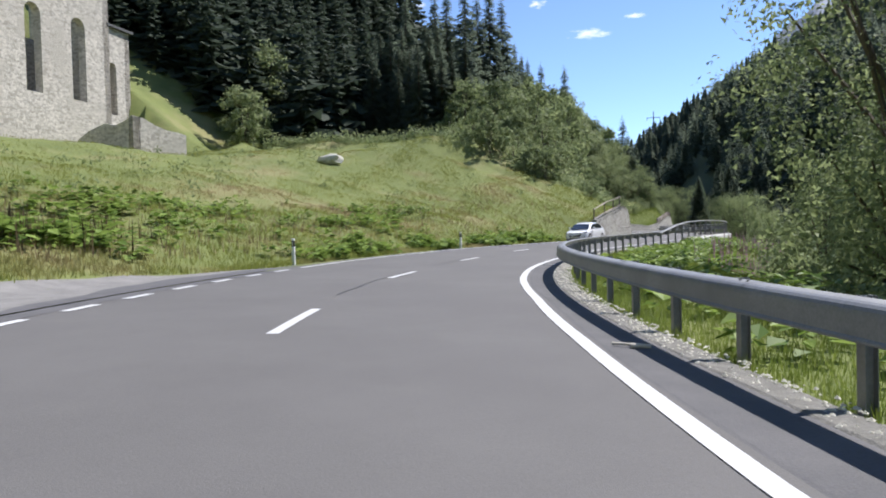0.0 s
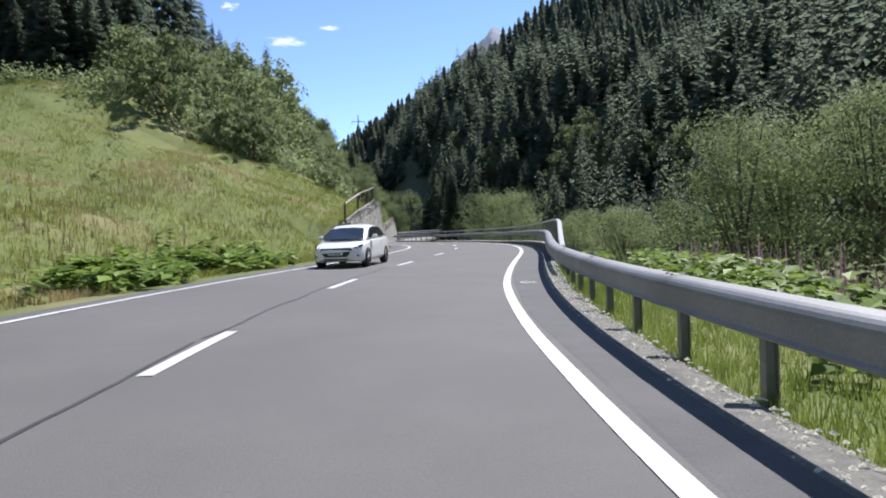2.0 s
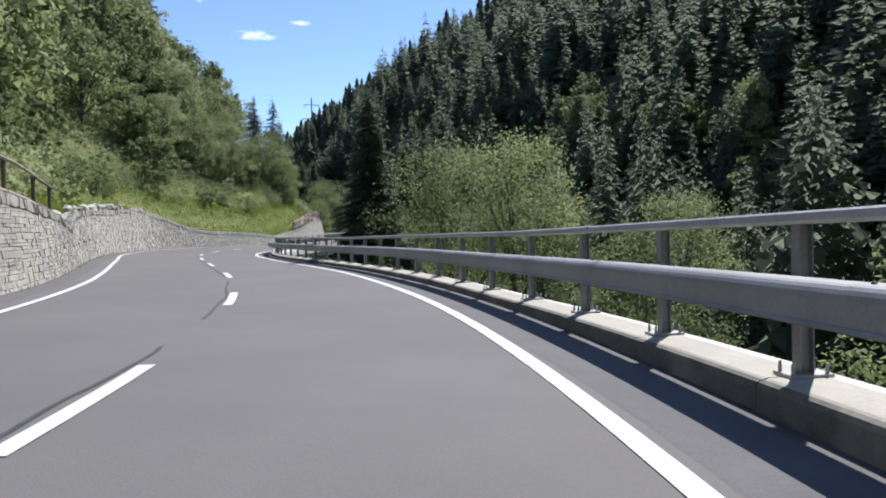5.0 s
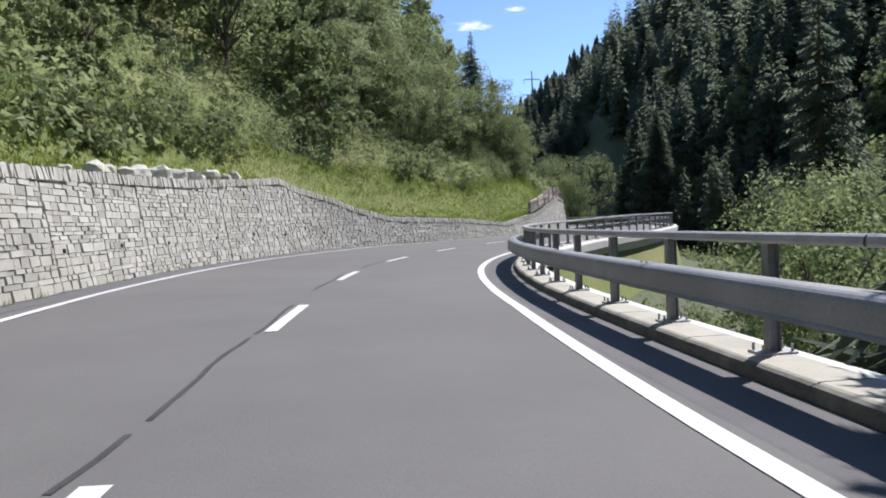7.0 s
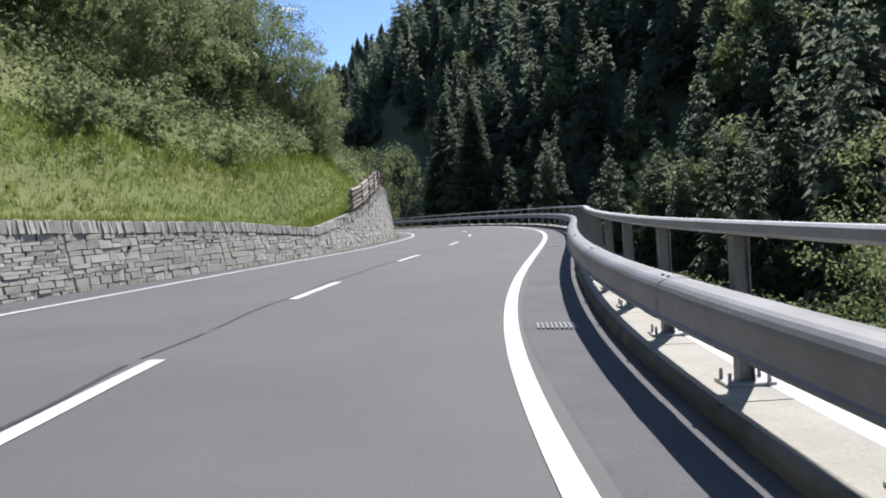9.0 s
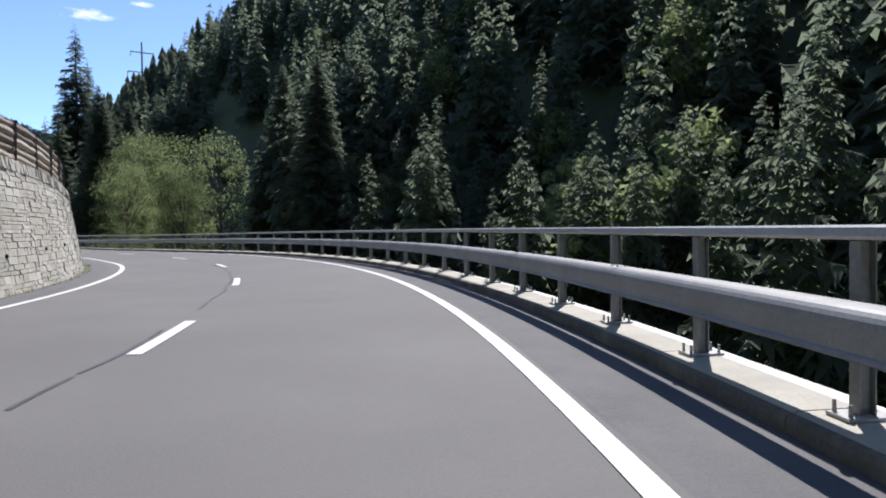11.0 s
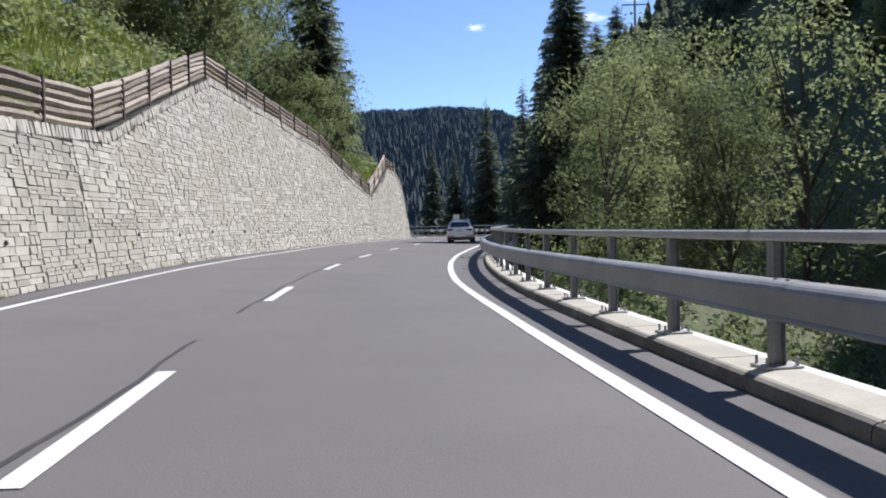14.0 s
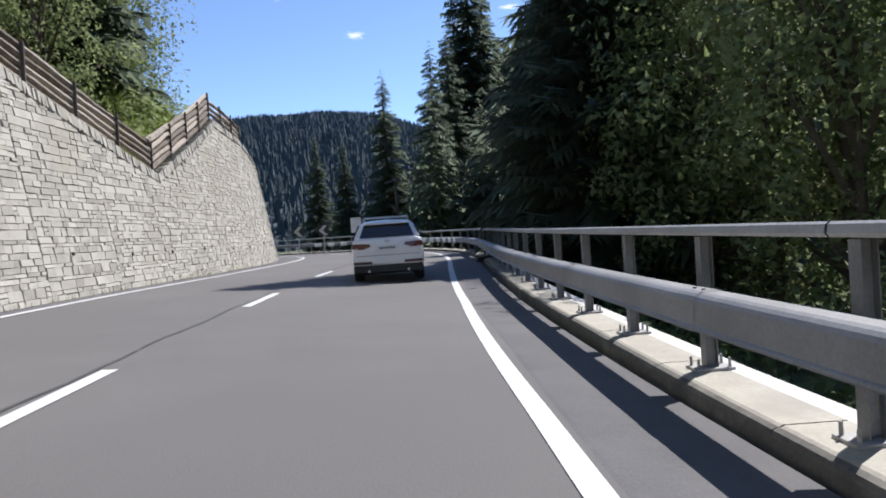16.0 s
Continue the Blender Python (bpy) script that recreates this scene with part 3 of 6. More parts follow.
while s < S_END - 6:
    up = float(rail_lift(s + 2))
    q = np.linspace(s, s + 3.99, 5)
    mesh("beam", [pt(a, d + rail_off(a), z + float(rail_lift(a))) for a in q for d, z in BEAM], [f[::-1] for f in grid_faces(5, len(BEAM))], M["beam_steel"], barrier)
    rail_strip("beam_sleeve", s - 0.16, s + 0.16, [(d + (0.006 if d > 4.72 else -0.003), z + (0.003 if z > 0.6 else -0.003)) for d, z in BEAM], M["beam_steel"], 0.32, barrier, float(rail_lift(s)) - kerb_lift(s))
    if s > -6:
        for k in (-0.07, 0.07):
            q = [pt(s + k + 0.014 * math.cos(1.0472 * a), 4.71 + rail_off(s) + 0.014 * math.sin(1.0472 * a), 0.797 + up0 + float(rail_lift(s))) for up0 in (0, 0.012) for a in range(6)]
            mesh("bolt", q, [tuple(range(6, 12))] + [(a, (a + 1) % 6, 6 + (a + 1) % 6, 6 + a) for a in range(6)], M["post_steel"], barrier)
    s += 4.0


s = 51.0
while s < S_END - 6:
    ss = np.linspace(s, s + 5.98, 9)
    V = [pt(q, d + rail_off(q) - (0.12 * (1 - min(max((q - 51) / 6, 0), 1))), z + float(tube_lift(q))) for q in ss for d, z in TUBE]
    mesh("handrail", V, [f[::-1] for f in grid_faces(len(ss), len(TUBE))], M["galv"], barrier)
    s += 6.0


def box(bm, x0, y0, z0, x1, y1, z1, bevel=0.0):
    r = bmesh.ops.create_cube(bm, size=1.0, matrix=Matrix.Translation(((x0 + x1) / 2, (y0 + y1) / 2, (z0 + z1) / 2)) @ Matrix.Diagonal((x1 - x0, y1 - y0, z1 - z0, 1)))
    if bevel:
        edges = list({e for v in r["verts"] for e in v.link_edges})
        bmesh.ops.bevel(bm, geom=edges, offset=bevel, segments=1, affect="EDGES")
    return r


def post_mesh(top):
    """An H-section post."""
    prof = [(-0.05, -0.05), (-0.042, -0.05), (-0.042, -0.004), (0.042, -0.004), (0.042, -0.05), (0.05, -0.05), (0.05, 0.05), (0.042, 0.05), (0.042, 0.004), (-0.042, 0.004), (-0.042, 0.05), (-0.05, 0.05)]
    n = len(prof)
    me = bpy.data.meshes.new("post")
    me.from_pydata([(x, y, z) for z in (0, top) for x, y in prof], [], [(i, (i + 1) % n, n + (i + 1) % n, n + i) for i in range(n)] + [tuple(range(n, 2 * n))])
    me.materials.append(M["post_steel"])
    return me


def spacer_mesh():
    bm = bmesh.new()
    box(bm, -0.24, -0.03, 0, -0.052, 0.03, 0.18, 0.01)
    me = bpy.data.meshes.new("spacer")
    bm.to_mesh(me)
    bm.free()
    me.materials.append(M["post_steel"])
    return me


def plate_mesh():
    bm = bmesh.new()
    box(bm, -0.16, -0.11, 0, 0.16, 0.11, 0.022, 0.004)
    for x in (-0.125, 0.125):
        for y in (-0.075, 0.075):
            bmesh.ops.create_cone(bm, cap_ends=True, segments=6, radius1=0.013, radius2=0.011, depth=0.065, matrix=Matrix.Translation((x, y, 0.054)))
    me = bpy.data.meshes.new("base_plate")
    bm.to_mesh(me)
    bm.free()
    me.materials.append(M["galv"])
    return me


tall, short, spacer, plate = post_mesh(0.92), post_mesh(1.18), spacer_mesh(), plate_mesh()
for i in range(int((S_END + 30) / 2)):
    s = -37.1 + 2.0 * i
    s += float(np.interp(s, [60, 91, 106, 119, 131, 145, 154, 196, 213, 229, 256, 300], [0, 0.4, -0.7, -0.65, -1.35, -1.15, -1.8, -2.1, -1.8, -2.6, -2.0, -2.0]))
    on_kerb = s > KERB_S + 0.2
    tl, kl = float(tube_lift(s)), kerb_lift(s)
    ob = new("post", tall if on_kerb else short)
    ob.parent = barrier
    up = 0.14 + kl if on_kerb else -0.45
    tall_by = (0.93 + tl - kl) / 0.92 if on_kerb else (1.5 + tl) / 1.18 if s > 52.5 else 1 + kl
    ob.matrix_basis = Matrix.Translation(pt(s, 5.1 + rail_off(s), up)) @ Matrix.Rotation(heading(s), 4, "Z") @ Matrix.Diagonal((1, 1, tall_by, 1))
    b = new("spacer", spacer)
    b.parent = ob
    b.matrix_basis = Matrix.Translation((0, 0, 0.4 if on_kerb else 0.96))
    if on_kerb:
        b = new("base_plate", plate)
        b.parent = ob

# white marker panels on the beam round the far bend
for k in range(16):
    s = 284.0 + 1.3 * k
    mesh("marker_panel", [pt(s + a, d + rail_off(s), z) for a in (0, 0.65) for d, z in ((4.585, 0.56), (4.585, 0.82), (4.6, 0.83), (4.6, 0.55))], [(0, 1, 5, 4), (1, 2, 6, 5), (2, 3, 7, 6), (3, 0, 4, 7), (0, 3, 2, 1), (4, 5, 6, 7)], M["white"], barrier)

# ---- retaining wall of squared rubble ----
STONES = []
for i in range(8):
    r = random.Random(200 + i)
    j = lambda k: r.uniform(-k, k)
    back = [(-0.5, 0.5, -0.5), (0.5, 0.5, -0.5), (0.5, 0.5, 0.5), (-0.5, 0.5, 0.5)]
    front = [(-0.5, -0.2, -0.5), (0.5, -0.2, -0.5), (0.5, -0.2, 0.5), (-0.5, -0.2, 0.5)]
    front = [(x + j(0.05), y - 0.17, z + j(0.075)) for x, y, z in front]
    face = [(x * 0.95 + j(0.03), -0.5 + j(0.05), z * 0.91 + j(0.04)) for x, _, z in front]
    V = front + face + back
    F = [(4, 5, 6, 7), (0, 1, 5, 4), (1, 2, 6, 5), (2, 3, 7, 6), (3, 0, 4, 7), (8, 9, 1, 0), (9, 10, 2, 1), (10, 11, 3, 2), (11, 8, 0, 3)]
    STONES.append((V, F))
STONE_ME = []
for V, F in STONES:
    me = bpy.data.meshes.new("stone")
    me.from_pydata(V, [], F)
    me.materials.append(M["stone"])
    STONE_ME.append(me)


def face_at(s, z):
    """A place on the wall's front face and the axes there: along, into the wall, up the face."""
    d = float(wall_d(s))
    p = pt(s, d - BATTER * z, z)
    a, b = pt(s - 0.3, float(wall_d(s - 0.3)) - BATTER * z, z), pt(s + 0.3, float(wall_d(s + 0.3)) - BATTER * z, z)
    along = (b - a)
    along.z = 0
    along.normalize()
    up = (pt(s, d - BATTER * (z + 1), z + 1) - p).normalized()
    inn = up.cross(along).normalized()
    return p, along, inn, along.cross(inn) * -1 if along.cross(inn).z < 0 else along.cross(inn)


def build_wall(s0, s1, near0, near1, label, seed):
    wall = tagged(new("retaining_wall"), label, "wall", kind="structure")
    ss = np.linspace(s0, s1, int((s1 - s0) / 0.5) + 1)
    v = []
    for s in ss:
        a, z = float(wall_d(s)) - 0.035, float(wall_z(s)) - 0.02
        v += [pt(s, a, -0.3), pt(s, a - BATTER * z, z), pt(s, a - BATTER * z - 0.42, z), pt(s, a - 0.6 - BATTER * z, -0.3)]
    n = len(ss)
    f = [(i * 4 + j, i * 4 + (j + 1) % 4, i * 4 + 4 + (j + 1) % 4, i * 4 + 4 + j) for i in range(n - 1) for j in range(4)] + [(3, 2, 1, 0), (n * 4 - 4, n * 4 - 3, n * 4 - 2, n * 4 - 1)]
    mesh("wall_core", v, f, M["joint"], wall)
    r = random.Random(seed)
    V, F, singles = [], [], 0

    def lay(s, z, w, h, out, depth=0.2, gap=0.009):
        nonlocal singles
        p, along, inn, up = face_at(s, z)
        k = r.randrange(8)
        c = p - inn * out + inn * depth * 0.5
        m = Matrix(((along.x * (w - gap), inn.x * depth, up.x * (h - gap), c.x), (along.y * (w - gap), inn.y * depth, up.y * (h - gap), c.y), (along.z * (w - gap), inn.z * depth, up.z * (h - gap), c.z), (0, 0, 0, 1)))
        if near0 < s < near1 and singles < 300:
            singles += 1
            ob = new("stone", STONE_ME[k])
            ob.parent = wall
            ob.matrix_basis = m
        else:
            base = len(V)
            V.extend(m @ Vector(q) for q in STONES[k][0])
            F.extend(tuple(base + i for i in q) for q in STONES[k][1])

    s = s0
    while s < s1 - 0.2:
        bay = min(r.uniform(1.6, 3.4), s1 - s)
        top = max(float(wall_z(s)), float(wall_z(s + bay))) - 0.26
        z = -0.05
        while z < top:
            h = r.choice((0.08, 0.095, 0.11, 0.13, 0.15, 0.18, 0.21))
            if top - z < 0.1:
                break
            q = s
            while q < s + bay - 0.03:
                w = min(r.uniform(0.16, 0.4) + (0.25 if r.random() < 0.25 else 0), s + bay - q)
                if s + bay - q - w < 0.1:
                    w = s + bay - q
                lim = float(wall_z(q + w / 2)) - 0.27
                if z + h / 2 < lim:
                    hh = min(h, max(lim - z, 0.06)) + 0.004
                    if h > 0.2 and w < 0.3 and r.random() < 0.3:
                        lay(q + w / 2, z + hh * 0.27, w, hh * 0.52, r.uniform(0.0, 0.024))
                        lay(q + w / 2, z + hh * 0.77, w, hh * 0.46, r.uniform(0.0, 0.024))
                    else:
                        lay(q + w / 2, z + hh / 2, w, hh, r.uniform(0.0, 0.026))
                q += w
            z += h
        s += bay + (0.022 if r.random() < 0.35 else 0)
    # coping: thin stones on edge
    s = s0
    while s < s1:
        w = r.uniform(0.07, 0.15)
        z = float(wall_z(s + w / 2))
        h = 0.3 + r.uniform(-0.015, 0.015)
        lay(s + w / 2, z - 0.13, w, h, r.uniform(0.028, 0.045), 0.5, 0.006)
        s += w
    tagged(mesh("stonework", V, F, M["stone"], wall), kind="stuff")
    q = s0 + 2.0
    while q < s1 - 1 and seed > 1:
        z = r.uniform(0.75, 0.95)
        if z < float(wall_z(q)) - 0.5:
            p, along, inn, up = face_at(q, z)
            ring_pts = [p - inn * 0.055 + along * 0.04 * math.cos(1.0472 * k) + up * 0.05 * math.sin(1.0472 * k) for k in range(6)]
            # capped dark disc; the shade inside the drain hole is its colour
            mesh("weep_hole", ring_pts + [v + inn * 0.05 for v in ring_pts], [tuple(range(6))] + [(k, (k + 1) % 6, 6 + (k + 1) % 6, 6 + k) for k in range(6)], M["dark"], wall)
        q += r.uniform(2.6, 3.6)
    return wall


build_wall(69.8, 111.0, 70, 82, "grey rubble stone retaining wall below the meadow", 1)
build_wall(111.0, 178.0, 114, 122, "long curved rubble stone retaining wall with coping", 2)
build_wall(178.0, 289.0, 228, 236, "tall battered rubble stone wall stepping up and down", 3)
def limb(V, F, a, b, ra, rb, sides=5):
    """Adds a tapered round bar from a to b."""
    a, b = Vector(a), Vector(b)
    t = (b - a).normalized()
    u = t.orthogonal().normalized()
    w = t.cross(u)
    base = len(V)
    for p, r in ((a, ra), (b, rb)):
        V += [p + (u * math.cos(6.283 * i / sides) + w * math.sin(6.283 * i / sides)) * r for i in range(sides)]
    F += [(base + i, base + (i + 1) % sides, base + sides + (i + 1) % sides, base + sides + i) for i in range(sides)]


# ---- fences on the wall ----
def log_geo(a, b, r, rng, sides=7):
    V, F = [], []
    a, b = Vector(a), Vector(b)
    t = (b - a).normalized()
    u = t.orthogonal().normalized()
    w = t.cross(u)
    n = 5
    for k in range(n):
        q = k / (n - 1)
        c = a.lerp(b, q) + Vector((0, 0, rng.uniform(-0.018, 0.018)))
        rad = r * rng.uniform(0.85, 1.12)
        V += [c + (u * math.cos(6.283 * i / sides) + w * math.sin(6.283 * i / sides)) * rad for i in range(sides)]
    for k in range(n - 1):
        F += [(k * sides + i, k * sides + (i + 1) % sides, k * sides + sides + (i + 1) % sides, k * sides + sides + i) for i in range(sides)]
    F += [tuple(range(sides))[::-1], tuple(range((n - 1) * sides, n * sides))]
    return V, F


def top_of_wall(s, inward=0.3):
    z = float(wall_z(s))
    return pt(s, float(wall_d(s)) - BATTER * z - inward, z)


def log_fence(stops, rails, radius, height, label, material, post_r=0.07, post_over=0.12):
    fence = tagged(new("log_fence"), label, "fence", "fences on the wall")
    r = random.Random(int(stops[0]))
    for i, s in enumerate(stops):
        p = top_of_wall(s)
        front = Vector((math.cos(heading(s)), math.sin(heading(s)), 0)) * (0.16 if rails > 3 else 0.0)
        V, F = log_geo(p + front + Vector((0, 0, -0.3)), p + front + Vector((r.uniform(-0.03, 0.03), 0, height + post_over)), post_r * (0.7 if rails > 3 else 1), r, 4 if rails > 3 else 6)
        mesh("post", V, F, M["post"], fence)
        if i + 1 < len(stops):
            q = top_of_wall(stops[i + 1])
            out = Vector((math.cos(heading(s)), math.sin(heading(s)), 0)) * 0.07
            for k in range(rails):
                z = 0.16 + (height - 0.16) * k / max(rails - 1, 1)
                ext = (q - p).normalized() * 0.12
                V, F = log_geo(p + out - ext + Vector((0, 0, z + r.uniform(-0.03, 0.03))), q + out + ext + Vector((0, 0, z + r.uniform(-0.03, 0.03))), radius * r.uniform(0.8, 1.15), r)
                mesh("rail", V, F, M[material], fence)
    return fence


log_fence([165.5, 168.2, 170.8, 173.2, 175.6, 178], 5, 0.1, 0.95, "weathered log fence on the wall nose", "log")
log_fence([178, 180.5, 183, 185.5, 188, 190.5, 193, 195.5, 198, 200.5, 203, 205.5, 208, 210.4, 212.9, 215.3, 217.8, 220.2, 222.6, 225, 227.4, 229.8, 232.2], 5, 0.1, 1.0, "weathered log fence along the wall top", "log")
log_fence([232.2, 234.3, 236.4, 238.5, 240.4, 242.2], 6, 0.098, 1.05, "weathered log fence climbing the wall", "log")
log_fence([242.2, 244.4, 246.6, 248.8, 251, 253.2, 255.4, 257.5, 259.6, 261.6, 263.6, 265.6, 267.6], 5, 0.08, 0.95, "weathered log fence descending the wall top", "log")
log_fence([267.6, 269.5, 271.4, 273.3, 275.2], 5, 0.1, 1.05, "weathered log fence rising at the wall end", "log")
log_fence([275.2, 277.2, 279.2, 281.2], 4, 0.08, 0.9, "weathered log fence past the last peak", "log")
log_fence([70, 74, 78, 82.3], 2, 0.055, 1.05, "grey two-rail wooden fence on the wall", "log", 0.06, 0.05)
log_fence([95, 99.2, 103.4, 107.3], 2, 0.055, 1.0, "grey two-rail wooden fence above the wall", "log", 0.06, 0.05)


# ---- rocks ----
def boulder(name, centre, size, seed, label, category="rock"):
    r = random.Random(seed)
    bm = bmesh.new()
    bmesh.ops.create_icosphere(bm, subdivisions=2, radius=1.0)
    off = Vector((r.uniform(0, 50), r.uniform(0, 50), 0))
    for v in bm.verts:
        n = noise.noise(v.co * 1.1 + off) * 0.45 + noise.noise(v.co * 2.7 + off) * 0.2
        v.co = Vector(tuple(round(c * 2.2) / 2.2 * 0.35 + c * 0.65 for c in v.co)) * (1 + n)
        v.co = Vector((v.co.x * size[0], v.co.y * size[1], v.co.z * size[2]))
    me = bpy.data.meshes.new(name)
    bm.to_mesh(me)
    bm.free()
    me.materials.append(M["rock"])
    ob = new(name, me)
    ob.matrix_world = Matrix.Translation(centre) @ Matrix.Rotation(r.uniform(0, 6.28), 4, "Z")
    return tagged(ob, label, category, "rocks")


rr = random.Random(8)
for i, s in enumerate([109.4, 110.6, 111.6, 112.6, 113.6, 117.5, 119.2, 120.1, 123.8, 125.3, 126.0, 126.8, 127.6, 129.0, 129.9, 130.8, 131.7, 132.5, 133.3, 134.0]):
    q = rr.uniform(0.15, 0.33)
    p = top_of_wall(s, 0.55 + rr.uniform(0, 0.25))
    boulder("boulder", p + Vector((0, 0, q * 0.45)), (q * 1.3, q, q * rr.uniform(0.8, 1.2)), 300 + i, "pale lichened boulder on the wall top")
boulder("boulder", Vector((-6.2, 77.9, float(land(-6.2, 77.9)[0]) + 0.45)), (1.35, 0.9, 0.75), 340, "large white boulder in the meadow")
for i, (s, d, q) in enumerate(((67.6, -5.5, 0.5), (68.8, -5.6, 0.6), (69.3, -6.1, 0.75), (66.9, -6.0, 0.35))):
    p = pt(s, d)
    boulder("boulder", p + Vector((0, 0, q * 0.5)), (q, q * 0.8, q * 0.75), 345 + i, "grey boulder at the foot of the wall")


# ---- delineator posts ----
def delineator(p, turn):
    ob = tagged(new("delineator_post"), "white plastic delineator post with black band", "road post", "delineator posts")
    ob.matrix_basis = Matrix.Translation(p) @ Matrix.Rotation(turn, 4, "Z")
    bm = bmesh.new()
    box(bm, -0.06, -0.05, -0.2, 0.06, 0.05, 0.68, 0.015)
    part("shaft", bm, M["white"], ob)
    bm = bmesh.new()
    box(bm, -0.061, -0.051, 0.68, 0.061, 0.051, 0.9, 0.015)
    part("band", bm, M["black"], ob, "black band")
    bm = bmesh.new()
    box(bm, -0.06, -0.05, 0.9, 0.06, 0.05, 1.0, 0.02)
    part("cap", bm, M["white"], ob)
    bm = bmesh.new()
    box(bm, -0.02, -0.058, 0.72, 0.02, -0.051, 0.86)
    part("reflector", bm, M["paint"], ob, "white reflector")


delineator(pt(26.6, -5.95, -0.05), heading(26))
delineator(pt(42.2, -4.95, -0.05), heading(42))


# ---- ruined church and its outbuilding ----
def arch_wall(name, length, height, thick, holes, material, parent, m):
    """A wall with tall round-headed openings cut right through; holes: (centre, half width, sill, spring)."""
    bm = bmesh.new()
    xs = [0.0]
    loops = []
    edges_x = sorted({0.0, length, *[c - h for c, h, _, _ in holes], *[c + h for c, h, _, _ in holes]})
    for y in (0, thick):
        for a, b in zip(edges_x, edges_x[1:]):
            mid = (a + b) / 2
            hole = next((h for h in holes if abs(h[0] - mid) < h[1]), None)
            if hole is None:
                bm.faces.new([bm.verts.new((x, y, z)) for x, z in ((a, -5), (b, -5), (b, height), (a, height))])
            else:
                c, hw, sill, spring = hole
                bm.faces.new([bm.verts.new((x, y, z)) for x, z in ((a, -5), (b, -5), (b, sill), (a, sill))])
                arc = [(c - hw * math.cos(math.pi * k / 10), spring + hw * math.sin(math.pi * k / 10)) for k in range(11)]
                for (x0, z0), (x1, z1) in zip(arc, arc[1:]):
                    bm.faces.new([bm.verts.new((x, y, z)) for x, z in ((x0, z0), (x1, z1), (x1, height), (x0, height))])
    for c, hw, sill, spring in holes:
        ring = [(c + hw, sill), (c - hw, sill)] + [(c - hw * math.cos(math.pi * k / 10), spring + hw * math.sin(math.pi * k / 10)) for k in range(11)]
        for (x0, z0), (x1, z1) in zip(ring, ring[1:] + ring[:1]):
            bm.faces.new([bm.verts.new(q) for q in ((x0, 0, z0), (x1, 0, z1), (x1, thick, z1), (x0, thick, z0))])
    for q in (((0, 0, -5), (0, 0, height), (0, thick, height), (0, thick, -5)), ((length, 0, -5), (length, thick, -5), (length, thick, height), (length, 0, height)), ((0, 0, height), (length, 0, height), (length, thick, height), (0, thick, height))):
        bm.faces.new([bm.verts.new(p) for p in q])
    bmesh.ops.remove_doubles(bm, verts=bm.verts, dist=0.001)
    bmesh.ops.recalc_face_normals(bm, faces=bm.faces)
    ob = part(name, bm, material, parent)
    ob.matrix_basis = m
    return ob


church = tagged(new("church_ruin"), "roofless grey stone church ruin with tall arched windows", "church")
CH = Vector((-36.2, 104.0, 12.6))
church.matrix_basis = Matrix.Translation(CH) @ Matrix.Rotation(radians(71), 4, "Z")
TURN = lambda deg, x=0, y=0, z=0: Matrix.Translation((x, y, z)) @ Matrix.Rotation(radians(deg), 4, "Z")
# the nave's long wall runs away to the left from the corner near the choir
arch_wall("nave_wall", 30, 22.5, 1.1, [(2.5, 0.95, 8.6, 18.6), (9.6, 0.95, 8.4, 18.4), (17.2, 1.2, 6.4, 15.8), (24.4, 1.2, 6.5, 15.9)], M["ruin"], church, TURN(0, -34.0, 0.0))
arch_wall("nave_end_wall", 12, 22.0, 1.1, [], M["ruin"], church, TURN(90, -4.0, 0.0))
arch_wall("choir_wall", 4.4, 17.6, 1.0, [(0.95, 0.7, 5.7, 12.1)], M["ruin"], church, TURN(0, -4.0, 0.35))
# added wall behind the nave, there to darken the window openings
arch_wall("rear_wall", 34, 16.0, 1.1, [], M["ruin"], church, TURN(0, -34.0, 10.0))
arch_wall("choir_end_wall", 9, 17.0, 1.0, [(4.5, 0.7, 4.6, 11.0)], M["ruin"], church, TURN(90, 0.4, 0.35))
bm = bmesh.new()
box(bm, -4.3, -0.1, 17.6, 0.9, 1.7, 17.95)
part("eaves_slab", bm, M["slate"], church, "dark slate eaves")
bm = bmesh.new()
box(bm, -34.0, -0.25, 22.5, -3.9, 1.3, 22.8)
part("wall_cap", bm, M["slate"], church, "dark slate capping")

annex = tagged(new("ruined_outbuilding"), "low ruined stone enclosure below the church", "ruin")
annex.matrix_basis = Matrix.Translation((-27.6, 79.6, 10.2)) @ Matrix.Rotation(radians(55), 4, "Z") @ Matrix.Diagonal((1.3, 1, 1, 1))
for nm, pts, th in (("front_wall", ((0, 4.4), (1.1, 4.2), (2.2, 3.6), (3.4, 3.2), (4.6, 3.1), (5.4, 2.9)), 0.7),):
    bm = bmesh.new()
    for (x0, z0), (x1, z1) in zip(pts, pts[1:]):
        vs = [bm.verts.new(p) for p in ((x0, 0, -2), (x1, 0, -2), (x1, 0, z1), (x0, 0, z0), (x0, th, -2), (x1, th, -2), (x1, th, z1), (x0, th, z0))]
        for q in ((0, 1, 2, 3), (5, 4, 7, 6), (3, 2, 6, 7), (1, 5, 6, 2), (4, 0, 3, 7)):
            bm.faces.new([vs[k] for k in q])
    part(nm, bm, M["ruin"], annex)
bm = bmesh.new()
